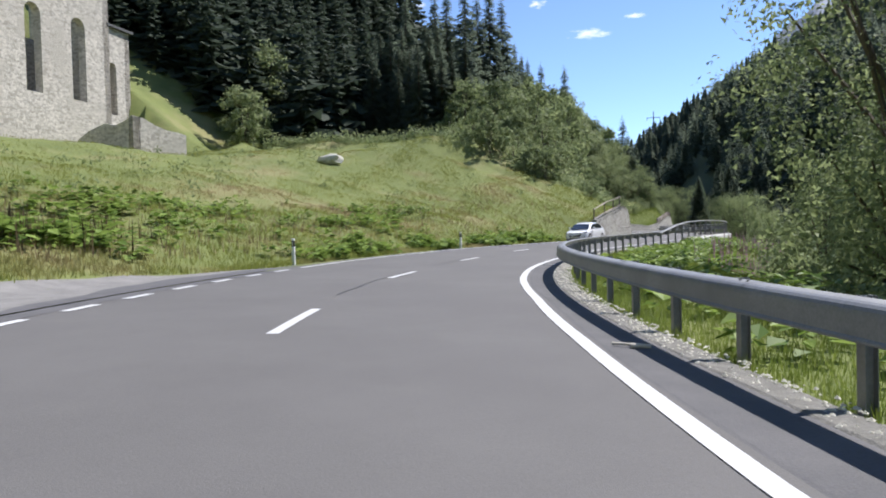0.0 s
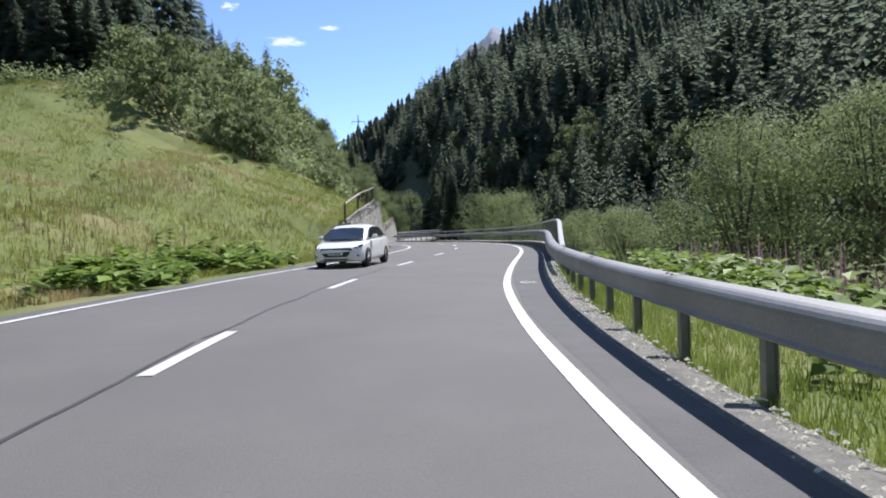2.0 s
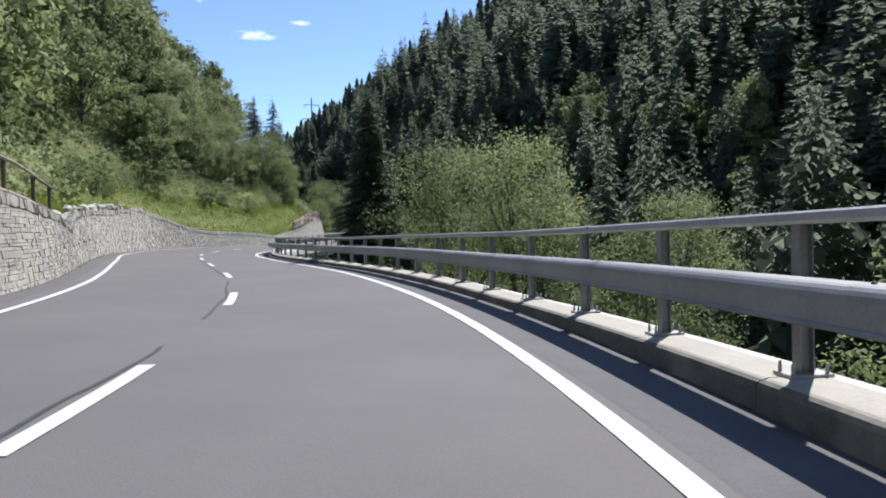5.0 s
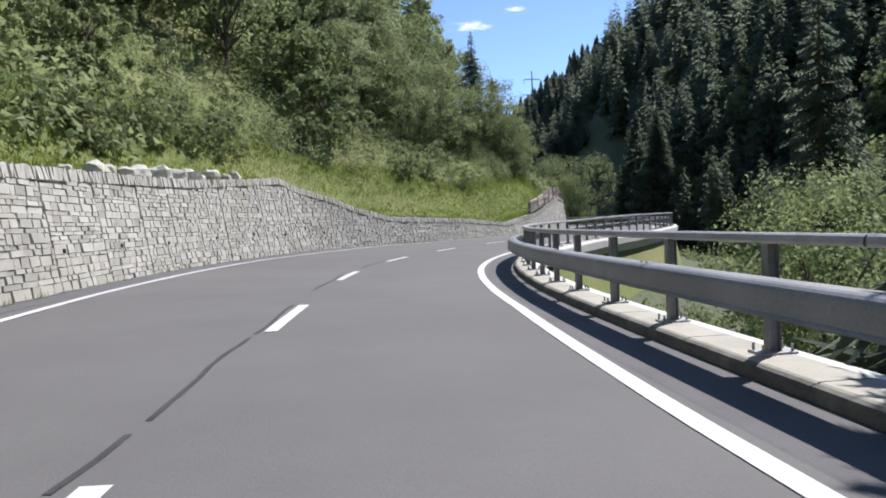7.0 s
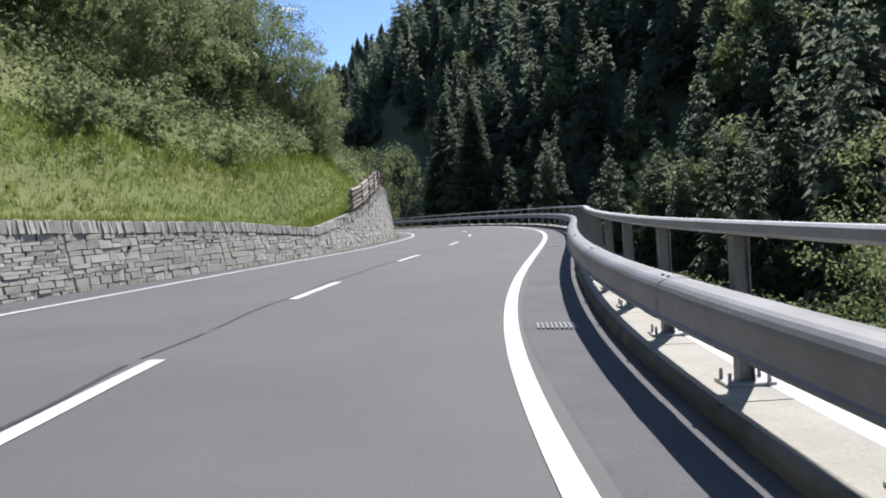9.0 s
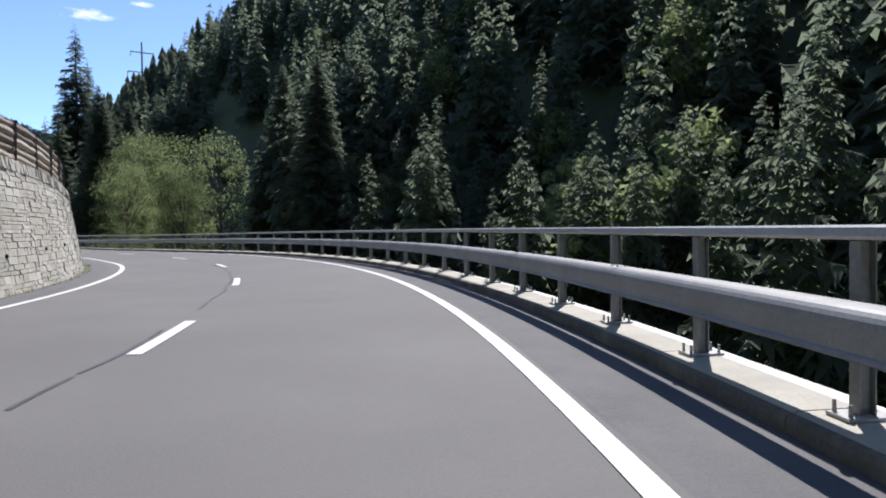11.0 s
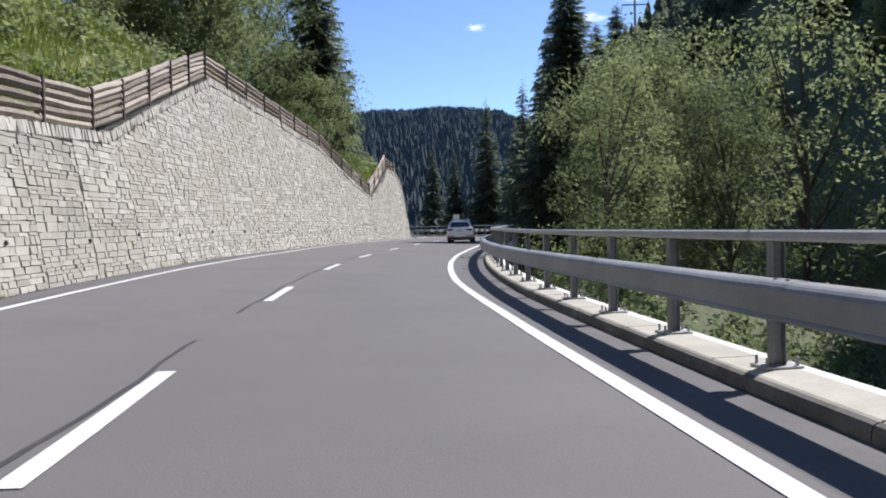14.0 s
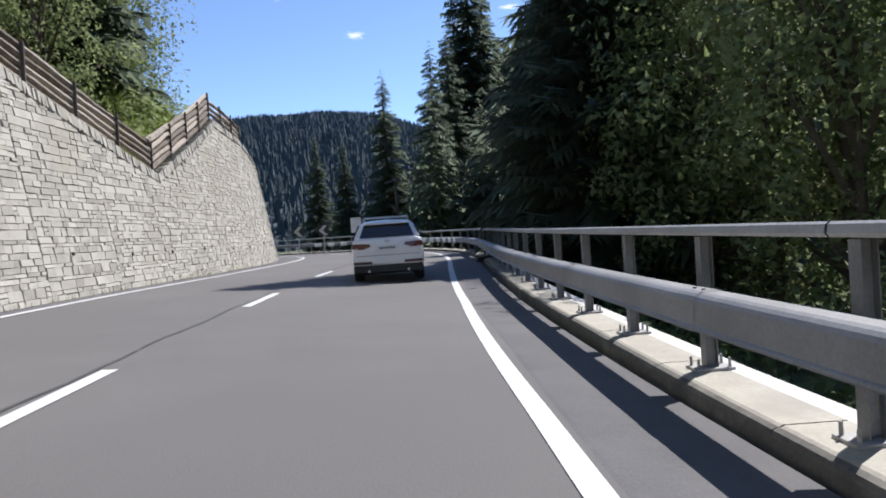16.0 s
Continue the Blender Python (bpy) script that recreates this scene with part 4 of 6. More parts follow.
for (y0, z0), (y1, z1) in zip(((0, 4.3), (3, 3.6), (5, 4.0), (8, 3.4)), ((3, 3.6), (5, 4.0), (8, 3.4), (10, 2.6))):
    vs = [bm.verts.new(p) for p in ((0, y0, -2), (0, y1, -2), (0, y1, z1), (0, y0, z0), (0.7, y0, -2), (0.7, y1, -2), (0.7, y1, z1), (0.7, y0, z0))]
    for q in ((3, 2, 1, 0), (6, 7, 4, 5), (7, 6, 2, 3), (5, 1, 2, 6), (0, 4, 7, 3)):
        bm.faces.new([vs[k] for k in q])
part("side_wall", bm, M["ruin"], annex)


# ---- vehicles ----
def loft(rings, material, name, parent, caps=True, smooth=True):
    V = [p for r in rings for p in r]
    m = len(rings[0])
    F = [(i * m + j, i * m + (j + 1) % m, (i + 1) * m + (j + 1) % m, (i + 1) * m + j) for i in range(len(rings) - 1) for j in range(m)]
    if caps:
        F += [tuple(range(m))[::-1], tuple(range((len(rings) - 1) * m, len(rings) * m))]
    ob = mesh(name, V, F, material, parent)
    bm = bmesh.new()
    bm.from_mesh(ob.data)
    bmesh.ops.recalc_face_normals(bm, faces=bm.faces)
    bm.to_mesh(ob.data)
    bm.free()
    if smooth:
        ob.data.shade_smooth()
        md = ob.modifiers.new("bevel", "BEVEL")
        md.width, md.segments, md.limit_method, md.angle_limit = 0.035, 2, "ANGLE", radians(28)
    return ob


def quad(name, pts, material, parent, label="", lift=0.0):
    V = [Vector(p) for p in pts]
    n = (V[1] - V[0]).cross(V[-1] - V[0]).normalized() * lift
    k = len(V)
    F = [tuple(range(k)), tuple(range(k, 2 * k))[::-1]] + [(i, k + i, k + (i + 1) % k, (i + 1) % k) for i in range(k)]
    ob = mesh(name, [v + n for v in V] + [v - n * 0.6 for v in V], [f for f in F], material, parent)
    return tagged(ob, label) if label else ob


def wheel(parent, x, y, radius, width):
    side = 1 if x > 0 else -1
    prof = [(0.62, -0.5), (0.9, -0.5), (1.0, -0.36), (1.0, 0.36), (0.9, 0.5), (0.62, 0.5)]
    n = 22
    V = [(x + w * width, y + r * radius * math.cos(6.283 * i / n), radius + r * radius * math.sin(6.283 * i / n)) for i in range(n) for r, w in prof]
    m = len(prof)
    F = [(i * m + j, i * m + j + 1, ((i + 1) % n) * m + j + 1, ((i + 1) % n) * m + j) for i in range(n) for j in range(m - 1)]
    tyre = mesh("tyre", V, F, M["rubber"], parent, True)
    V, F = [], []
    for k in range(10):
        a0, a1 = 6.283 * k / 10 - 0.13, 6.283 * k / 10 + 0.13
        b = len(V)
        for a, r in ((a0, 0.12), (a1, 0.12), (a1, 0.63), (a0, 0.63)):
            V.append((x + side * width * (0.42 - 0.12 * (r < 0.2)), y + r * radius * math.cos(a), radius + r * radius * math.sin(a)))
        F.append((b, b + 1, b + 2, b + 3))
    b = len(V)
    V += [(x + side * width * 0.1, y + 0.64 * radius * math.cos(6.283 * i / 16), radius + 0.64 * radius * math.sin(6.283 * i / 16)) for i in range(16)]
    rim = mesh("rim", V, F, M["alloy"], tyre)
    mesh("brake_disc", V[b:], [tuple(range(16))], M["black"], tyre)


def ring(y, w, zb, zt, tuck=0.9, shoulder=0.97, crown=0.0):
    """A car's lower-body cross-section."""
    h = zt - zb
    right = [(w * tuck, zb), (w, zb + 0.14 * h), (w, zb + 0.6 * h), (w * shoulder, zb + 0.93 * h), (w * 0.8, zt)]
    return [(x, y, z) for x, z in right] + [(0, y, zt + crown)] + [(-x, y, z) for x, z in right[::-1]] + [(0, y, zb)]


def roofring(y, wb, wt, zb, zt, yb=None):
    yb = y if yb is None else yb
    right = [(wb, yb, zb), (wb + (wt - wb) * 0.8, yb + (y - yb) * 0.8, zb + (zt - zb) * 0.8), (wt * 0.9, y, zt)]
    return right + [(0, y, zt + 0.03)] + [(-a, b, c) for a, b, c in right[::-1]]


def number_plate(parent, y, z, w=0.5, sign=-1):
    p = quad("number_plate", [(sign * -w / 2, y, z - 0.055), (sign * w / 2, y, z - 0.055), (sign * w / 2, y, z + 0.055), (sign * -w / 2, y, z + 0.055)], M["white"], parent, lift=0.006)
    for k in range(6):
        x = -w / 2 + 0.07 + k * 0.068
        mesh("plate_bar", [(x, y + sign * 0.012, z - 0.03), (x + 0.04, y + sign * 0.012, z - 0.03), (x + 0.04, y + sign * 0.012, z + 0.03), (x, y + sign * 0.012, z + 0.03)], [(0, 1, 2, 3)], M["black"], p)


def build_suv(m):
    car = tagged(new("suv"), "white compact SUV seen from behind with roof bars", "car")
    car.matrix_basis = m
    L = [(-2.17, 0.79, 0.47, 1.10), (-2.12, 0.885, 0.45, 1.13), (-1.9, 0.915, 0.36, 1.145), (-1.0, 0.92, 0.28, 1.12), (0, 0.915, 0.26, 1.08), (1.1, 0.91, 0.26, 1.04), (1.75, 0.87, 0.28, 0.95), (2.08, 0.78, 0.32, 0.84), (2.2, 0.66, 0.4, 0.74)]
    loft([ring(*a) for a in L], M["carpaint"], "body", car)
    G = [(-1.84, 0.845, 0.62, 1.12, 1.49, -2.1), (-1.7, 0.855, 0.655, 1.12, 1.545, -1.8), (-0.9, 0.86, 0.67, 1.1, 1.585, -0.9), (-0.2, 0.855, 0.66, 1.06, 1.575, -0.1), (0.2, 0.84, 0.63, 1.04, 1.52, 0.55), (0.34, 0.82, 0.6, 1.03, 1.46, 1.05)]
    loft([roofring(*a) for a in G], M["carpaint"], "roof", car)
    window = quad("rear_window", [(-0.69, -2.085, 1.15), (0.69, -2.085, 1.15), (0.645, -2.0, 1.27), (0.575, -1.862, 1.465), (-0.575, -1.862, 1.465), (-0.645, -2.0, 1.27)], M["glass"], car, "dark tinted rear window", 0.03)
    quad("wiper", [(-0.02, -2.12, 1.165), (0.3, -2.1, 1.19), (0.3, -2.09, 1.205), (-0.02, -2.105, 1.185)], M["black"], window, "black rear wiper", 0.012)
    bm = bmesh.new()
    box(bm, -0.57, -1.97, 1.478, 0.57, -1.74, 1.52, 0.016)
    part("spoiler", bm, M["carpaint"], car)
    bm = bmesh.new()
    box(bm, -0.79, -2.178, 0.694, 0.79, -2.15, 0.704)
    part("tailgate_seam", bm, M["black"], car, "dark tailgate seam")
    bm = bmesh.new()
    bmesh.ops.create_cone(bm, cap_ends=True, segments=14, radius1=0.05, radius2=0.045, depth=0.02, matrix=Matrix.Translation((0, -2.185, 1.05)) @ Matrix.Rotation(radians(90), 4, "X") @ Matrix.Diagonal((1.7, 0.75, 1, 1)))
    part("badge", bm, M["alloy"], car, "chrome badge")
    bm = bmesh.new()
    box(bm, -0.34, -2.18, 0.785, 0.34, -2.16, 0.975, 0.008)
    part("plate_recess", bm, M["carpaint"], car)
    for sx in (-1, 1):
        quad("side_window", [(sx * 0.86, -1.75, 1.16), (sx * 0.86, 0.75, 1.12), (sx * 0.71, 0.15, 1.46), (sx * 0.72, -1.5, 1.49)][::sx], M["glass"], car, lift=0.015)
        quad("tail_light", [(sx * 0.41, -2.185, 0.94), (sx * 0.6, -2.185, 0.87), (sx * 0.79, -2.18, 0.875), (sx * 0.895, -2.12, 0.895), (sx * 0.885, -2.1, 1.015), (sx * 0.79, -2.165, 1.015), (sx * 0.47, -2.18, 1.0)][::sx], M["red"], car, "red tail light", 0.02)
        quad("reflector", [(sx * 0.41, -2.185, 0.49), (sx * 0.79, -2.18, 0.49), (sx * 0.88, -2.12, 0.495), (sx * 0.88, -2.12, 0.555), (sx * 0.79, -2.18, 0.553), (sx * 0.41, -2.185, 0.55)][::sx], M["lamp_dark"], car, "dark bumper reflector strip", 0.014)
        bm = bmesh.new()
        a, b = sorted((sx * 0.9, sx * 1.04))
        box(bm, a, 0.56, 1.08, b, 0.72, 1.21, 0.045)
        part("mirror", bm, M["black"], car)
        bm = bmesh.new()
        a, b = sorted((sx * 0.57, sx * 0.605))
        box(bm, a, -1.6, 1.59, b, 0.0, 1.64, 0.014)
        part("roof_rail", bm, M["alloy"], car)
        bm = bmesh.new()
        bmesh.ops.create_cone(bm, cap_ends=True, segments=10, radius1=0.035, radius2=0.035, depth=0.1, matrix=Matrix.Translation((sx * 0.5, -2.13, 0.3)) @ Matrix.Rotation(radians(90), 4, "X"))
        part("exhaust", bm, M["alloy"], car)
        for y in (-1.3, 1.42):
            wheel(car, sx * 0.79, y, 0.35, 0.24)
    bm = bmesh.new()
    box(bm, -0.885, -2.15, 0.23, 0.885, -1.88, 0.465, 0.05)
    part("bumper_insert", bm, M["black"], car, "dark grey lower bumper")
    number_plate(car, -2.195, 0.88, 0.54, sign=-1)
    for y in (-1.35, -0.4):
        bm = bmesh.new()
        box(bm, -0.6, y - 0.035, 1.645, 0.6, y + 0.035, 1.685, 0.012)
        part("crossbar", bm, M["alloy"], car, "aluminium roof crossbar")
    return car


def build_bicycle(m):
    bike = tagged(new("bicycle"), "dark road bicycle upright on the roof carrier", "bicycle")
    bike.matrix_basis = m
    def tube_part(name, pts, r, mat):
        V, F = [], []
        for a, b in zip(pts, pts[1:]):
            limb(V, F, a, b, r, r, 6)
        return mesh(name, V, F, M[mat], bike)
    tube_part("frame", [(0, -0.45, 0.34), (0, 0.0, 0.28), (0, 0.4, 0.82), (0, -0.15, 0.86), (0, -0.45, 0.34)], 0.03, "black")
    tube_part("seat_tube", [(0, 0, 0.28), (0, -0.18, 0.98)], 0.027, "black")
    tube_part("fork", [(0, 0.4, 0.86), (0, 0.55, 0.34)], 0.024, "black")
    tube_part("handlebar", [(-0.3, 0.5, 0.95), (-0.05, 0.42, 1.0), (0.05, 0.42, 1.0), (0.3, 0.5, 0.95)], 0.024, "black")
    bm = bmesh.new()
    box(bm, -0.06, -0.32, 0.98, 0.06, -0.06, 1.03, 0.02)
    part("saddle", bm, M["black"], bike)
    for y in (-0.45, 0.55):
        V, F = [], []
        n = 24
        for i in range(n):
            a = 6.283 * i / n
            for r, x in ((0.35, 0), (0.325, 0.028), (0.3, 0), (0.325, -0.028)):
                V.append((x, y + r * math.cos(a), 0.34 + r * math.sin(a)))
        F = [(i * 4 + j, i * 4 + (j + 1) % 4, ((i + 1) % n) * 4 + (j + 1) % 4, ((i + 1) % n) * 4 + j) for i in range(n) for j in range(4)]
        w = mesh("wheel", V, F, M["rubber"], bike)
        V, F = [], []
        for i in range(10):
            a = 6.283 * i / 10
            limb(V, F, (0, y, 0.34), (0, y + 0.31 * math.cos(a), 0.34 + 0.31 * math.sin(a)), 0.003, 0.003, 3)
        mesh("spokes", V, F, M["alloy"], w)
    return bike


def build_hatchback(m):
    car = tagged(new("hatchback"), "white hatchback with dark windows in the oncoming lane", "car")
    car.matrix_basis = m
    L = [(-2.2, 0.72, 0.42, 0.9), (-2.05, 0.84, 0.32, 1.0), (-1.3, 0.895, 0.22, 1.02), (0, 0.9, 0.2, 0.97), (0.75, 0.9, 0.2, 0.955), (1.2, 0.89, 0.2, 0.9), (1.65, 0.86, 0.2, 0.82), (1.95, 0.79, 0.21, 0.75), (2.12, 0.68, 0.24, 0.68), (2.22, 0.52, 0.3, 0.6)]
    loft([ring(*a) for a in L], M["carpaint"], "body", car)
    G = [(-1.75, 0.8, 0.58, 0.95, 1.28, -2.0), (-1.0, 0.82, 0.65, 0.96, 1.42, -1.2), (-0.3, 0.82, 0.67, 0.94, 1.45, -0.3), (0.1, 0.815, 0.66, 0.93, 1.42, 0.5), (0.3, 0.81, 0.645, 0.92, 1.37, 0.9), (0.5, 0.79, 0.62, 0.9, 1.29, 1.3)]
    loft([roofring(*a) for a in G], M["carpaint"], "roof", car)
    quad("windscreen", [(0.715, 1.2, 0.955), (0.3, 1.3, 0.945), (-0.3, 1.3, 0.945), (-0.715, 1.2, 0.955), (-0.58, 0.55, 1.3), (-0.25, 0.5, 1.335), (0.25, 0.5, 1.335), (0.58, 0.55, 1.3)], M["glass"], car, "dark windscreen", 0.03)
    quad("grille", [(0.38, 2.235, 0.39), (-0.38, 2.235, 0.39), (-0.55, 2.17, 0.56), (-0.52, 2.16, 0.665), (0.52, 2.16, 0.665), (0.55, 2.17, 0.56)], M["black"], car, "black front grille", 0.03)
    for sx in (-1, 1):
        quad("side_window", [(sx * 0.825, -1.5, 1.03), (sx * 0.825, 1.0, 0.985), (sx * 0.69, 0.3, 1.33), (sx * 0.69, -0.3, 1.375), (sx * 0.69, -1.1, 1.35)][::sx], M["glass"], car, lift=0.02)
        lamp = quad("headlight", [(sx * 0.5, 2.17, 0.62), (sx * 0.7, 2.06, 0.645), (sx * 0.83, 1.82, 0.73), (sx * 0.82, 1.76, 0.765), (sx * 0.66, 2.03, 0.705)][::-sx], M["glass"], car, "clear headlight in a dark housing", 0.03)
        bm = bmesh.new()
        bmesh.ops.create_uvsphere(bm, u_segments=10, v_segments=6, radius=0.045, matrix=Matrix.Translation((sx * 0.69, 2.07, 0.675)))
        part("bulb", bm, M["alloy"], lamp, "bright lamp bulb")
        quad("fog_lamp", [(sx * 0.55, 2.17, 0.38), (sx * 0.74, 2.05, 0.38), (sx * 0.74, 2.05, 0.44), (sx * 0.55, 2.17, 0.44)][::-sx], M["black"], car, lift=0.02)
        a, b = sorted((sx * 0.9, sx * 1.07))
        bm = bmesh.new()
        box(bm, a, 0.6, 0.96, b, 0.78, 1.1, 0.04)
        part("mirror", bm, M["carpaint"], car)
        for y in (-1.35, 1.32):
            wheel(car, sx * 0.8, y, 0.335, 0.22)
        quad("door_handle", [(sx * 0.905, -0.75, 0.83), (sx * 0.905, -0.55, 0.83), (sx * 0.905, -0.55, 0.86), (sx * 0.905, -0.75, 0.86)][::sx], M["alloy"], car, lift=0.012)
    bm = bmesh.new()
    box(bm, -0.42, 2.0, 0.285, 0.42, 2.225, 0.335, 0.015)
    part("lower_intake", bm, M["black"], car)
    number_plate(car, 2.285, 0.5, sign=1)
    return car


suv_at = Matrix.Translation(pt(265.6, 1.9)) @ Matrix.Rotation(radians(-9), 4, "Z")
build_suv(suv_at)
build_bicycle(suv_at @ Matrix.Translation((0.33, -0.85, 1.685)))
hat_s = 57.2
build_hatchback(Matrix.Translation(pt(hat_s, -2.3, 0.0)) @ Matrix.Rotation(heading(hat_s) + math.pi, 4, "Z"))


# ---- signs at the far bend ----
def chevron(p, turn, label="black and white chevron sign on a grey pole"):
    ob = tagged(new("chevron_sign"), label, "road sign", "chevron signs")
    ob.matrix_basis = Matrix.Translation(p) @ Matrix.Rotation(turn, 4, "Z")
    bm = bmesh.new()
    bmesh.ops.create_cone(bm, cap_ends=True, segments=8, radius1=0.035, radius2=0.035, depth=2.2, matrix=Matrix.Translation((0, 0.04, 0.9)))
    part("pole", bm, M["galv"], ob)
    bm = bmesh.new()
    box(bm, -0.36, 0, 1.3, 0.36, 0.02, 2.02, 0.004)
    board = part("board", bm, M["black"], ob, "black board")
    for k, (za, zb) in enumerate(((1.66, 1.99), (1.33, 1.66))):
        pts = ((-0.3, 1.66), (0.02, 1.99), (0.28, 1.99), (-0.04, 1.66)) if k == 0 else ((-0.3, 1.66), (-0.04, 1.66), (0.28, 1.33), (0.02, 1.33))
        mesh("arrow", [(x, -0.006, z) for x, z in pts], [(0, 1, 2, 3)], M["paint"], board)
    return ob


for (x, y) in ((82.3, 273.0), (84.0, 273.5)):
    chevron(Vector((x, y, 0.1)), radians(-5))


board_sign = tagged(new("direction_sign"), "plain white sign board on a grey pole", "road sign")
board_sign.matrix_basis = Matrix.Translation((86.3, 273.9, 0.1)) @ Matrix.Rotation(radians(-5), 4, "Z")
bm = bmesh.new()
bmesh.ops.create_cone(bm, cap_ends=True, segments=8, radius1=0.035, radius2=0.035, depth=2.6, matrix=Matrix.Translation((0, 0.04, 1.1)))
part("pole", bm, M["galv"], board_sign)
bm = bmesh.new()
box(bm, -0.36, 0, 1.35, 0.36, 0.02, 2.4, 0.004)
part("board", bm, M["white"], board_sign, "white board")


# ---- pylon ----
py = tagged(new("power_pylon"), "grey power pole with three crossarms on the ridge", "pylon")
PX, PY = 147.0, 385.0
pz = 64.0
py.matrix_basis = Matrix.Translation((PX, PY, pz))
V, F = [], []
limb(V, F, (0, 0, -40), (0, 0, 0), 0.55, 0.25, 6)
mesh("mast", V, F, M["post_steel"], py)
for z, w in ((-3.5, 3.6), (-10, 4.6), (-16.5, 3.6)):
    V, F = [], []
    limb(V, F, (-w, 0, z), (w, 0, z + 0.2), 0.2, 0.2, 4)
    limb(V, F, (-w, 0, z), (-w - 0.1, 0, z - 1.6), 0.12, 0.12, 4)
    limb(V, F, (w, 0, z), (w + 0.1, 0, z - 1.6), 0.12, 0.12, 4)
    mesh("crossarm", V, F, M["post_steel"], py)


# ---- far hill, bare peak, clouds ----
def ridge(name, pts, base, depth, material, label, category, seed, rough=6.0, n=90, kind="structure"):
    """A long hill: pts are (x, y, crest height)."""
    r = random.Random(seed)
    P = np.array(pts, float)
    q = np.linspace(0, len(P) - 1, n)
    line = np.stack([np.interp(q, range(len(P)), P[:, k]) for k in range(3)], 1)
    V = []
    m = 14
    cx, cy = line[:, 0].mean(), line[:, 1].mean()
    away = Vector((cx - 60, cy - 120, 0)).normalized()
    for i, (x, y, z) in enumerate(line):
        for k in range(m):
            f = k / (m - 1)
            h = base + (z - base) * math.sin(f * math.pi / 2) ** 0.85
            c = Vector((x, y, 0)) + away * depth * (f - 1)
            h += rough * noise.fractal(Vector((c.x, c.y, seed)) * 0.012, 1.0, 2.0, 5) * (0.4 + 0.6 * f)
            V.append((c.x, c.y, h))
    F = grid_faces(n, m)
    ob = mesh(name, V, F, material, smooth=True)
    return tagged(ob, label, category, kind=kind)


ridge("far_hill", [(-320, 900, 100), (-60, 1000, 110), (60, 1000, 115), (140, 1000, 120), (200, 1000, 115), (260, 980, 86), (360, 950, 50), (520, 900, 30)], -10, 420, M["hazed_far"], "distant forested hill closing the valley", "hill", 3, 8)
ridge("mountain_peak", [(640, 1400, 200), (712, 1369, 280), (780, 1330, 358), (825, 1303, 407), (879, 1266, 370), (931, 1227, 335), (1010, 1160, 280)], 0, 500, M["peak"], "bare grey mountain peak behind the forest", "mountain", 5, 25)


# the far hill's trees, too far off to tell apart
def far_trees():
    r = random.Random(77)
    hill_me = bpy.data.objects["far_hill"].data
    P = [v.co.copy() for v in hill_me.vertices]
    V, F = [], []
    for f in hill_me.polygons:
        a, b2, c, d = (P[k] for k in f.vertices)
        for _ in range(18):
            u, v = r.random(), r.random()
            p = a.lerp(b2, u).lerp(d.lerp(c, u), v)
            h, w = r.uniform(5, 10), r.uniform(1.9, 3.2)
            t = r.uniform(0, 6.28)
            k = len(V)
            V += [(p.x + w * math.cos(t + q), p.y + w * math.sin(t + q), p.z - 2) for q in (0, 2.1, 4.2)] + [(p.x, p.y, p.z + h)]
            F += [(k, k + 1, k + 3), (k + 1, k + 2, k + 3), (k + 2, k, k + 3)]
    tagged(mesh("far_forest", V, F, M["hazed_far"]), "distant conifers covering the far hill", "forest", kind="stuff")


far_trees()


def cloud_material():
    """A thin white veil that thins out to its rim; its glow replaces sunlight."""
    m = bpy.data.materials.new("cloud_veil")
    m.use_nodes = True
    t = m.node_tree
    t.nodes.clear()
    co = t.nodes.new("ShaderNodeTexCoord").outputs["Object"]
    n = node(t, "ShaderNodeTexNoise", Scale=2.2, Detail=6.0, Roughness=0.62)
    rnd = t.nodes.new("ShaderNodeObjectInfo").outputs["Random"]
    off = t.nodes.new("ShaderNodeVectorMath")
    off.operation = "MULTIPLY_ADD"
    t.links.new(rnd, off.inputs[0])
    off.inputs[1].default_value = (40, 40, 40)
    t.links.new(co, off.inputs[2])
    t.links.new(off.outputs[0], n.inputs["Vector"])
    ln = t.nodes.new("ShaderNodeVectorMath")
    ln.operation = "LENGTH"
    t.links.new(co, ln.inputs[0])
    k = t.nodes.new("ShaderNodeMath")
    k.operation = "MULTIPLY_ADD"
    t.links.new(ln.outputs["Value"], k.inputs[0])
    k.inputs[1].default_value = -0.55
    t.links.new(n.outputs[0], k.inputs[2])
    ramp = node(t, "ShaderNodeMapRange")
    ramp.inputs[1].default_value, ramp.inputs[2].default_value, ramp.inputs[3].default_value, ramp.inputs[4].default_value = 0.18, 0.62, 0.0, 0.85
    t.links.new(k.outputs[0], ramp.inputs[0])
    em = node(t, "ShaderNodeEmission", Strength=0.85)
    em.inputs["Color"].default_value = (0.95, 0.97, 1.0, 1)
    tr = t.nodes.new("ShaderNodeBsdfTransparent")
    mx = t.nodes.new("ShaderNodeMixShader")
    t.links.new(ramp.outputs[0], mx.inputs[0])
    t.links.new(tr.outputs[0], mx.inputs[1])
    t.links.new(em.outputs[0], mx.inputs[2])
    t.links.new(mx.outputs[0], t.nodes.new("ShaderNodeOutputMaterial").inputs[0])
    return m


M["cloud"] = cloud_material()


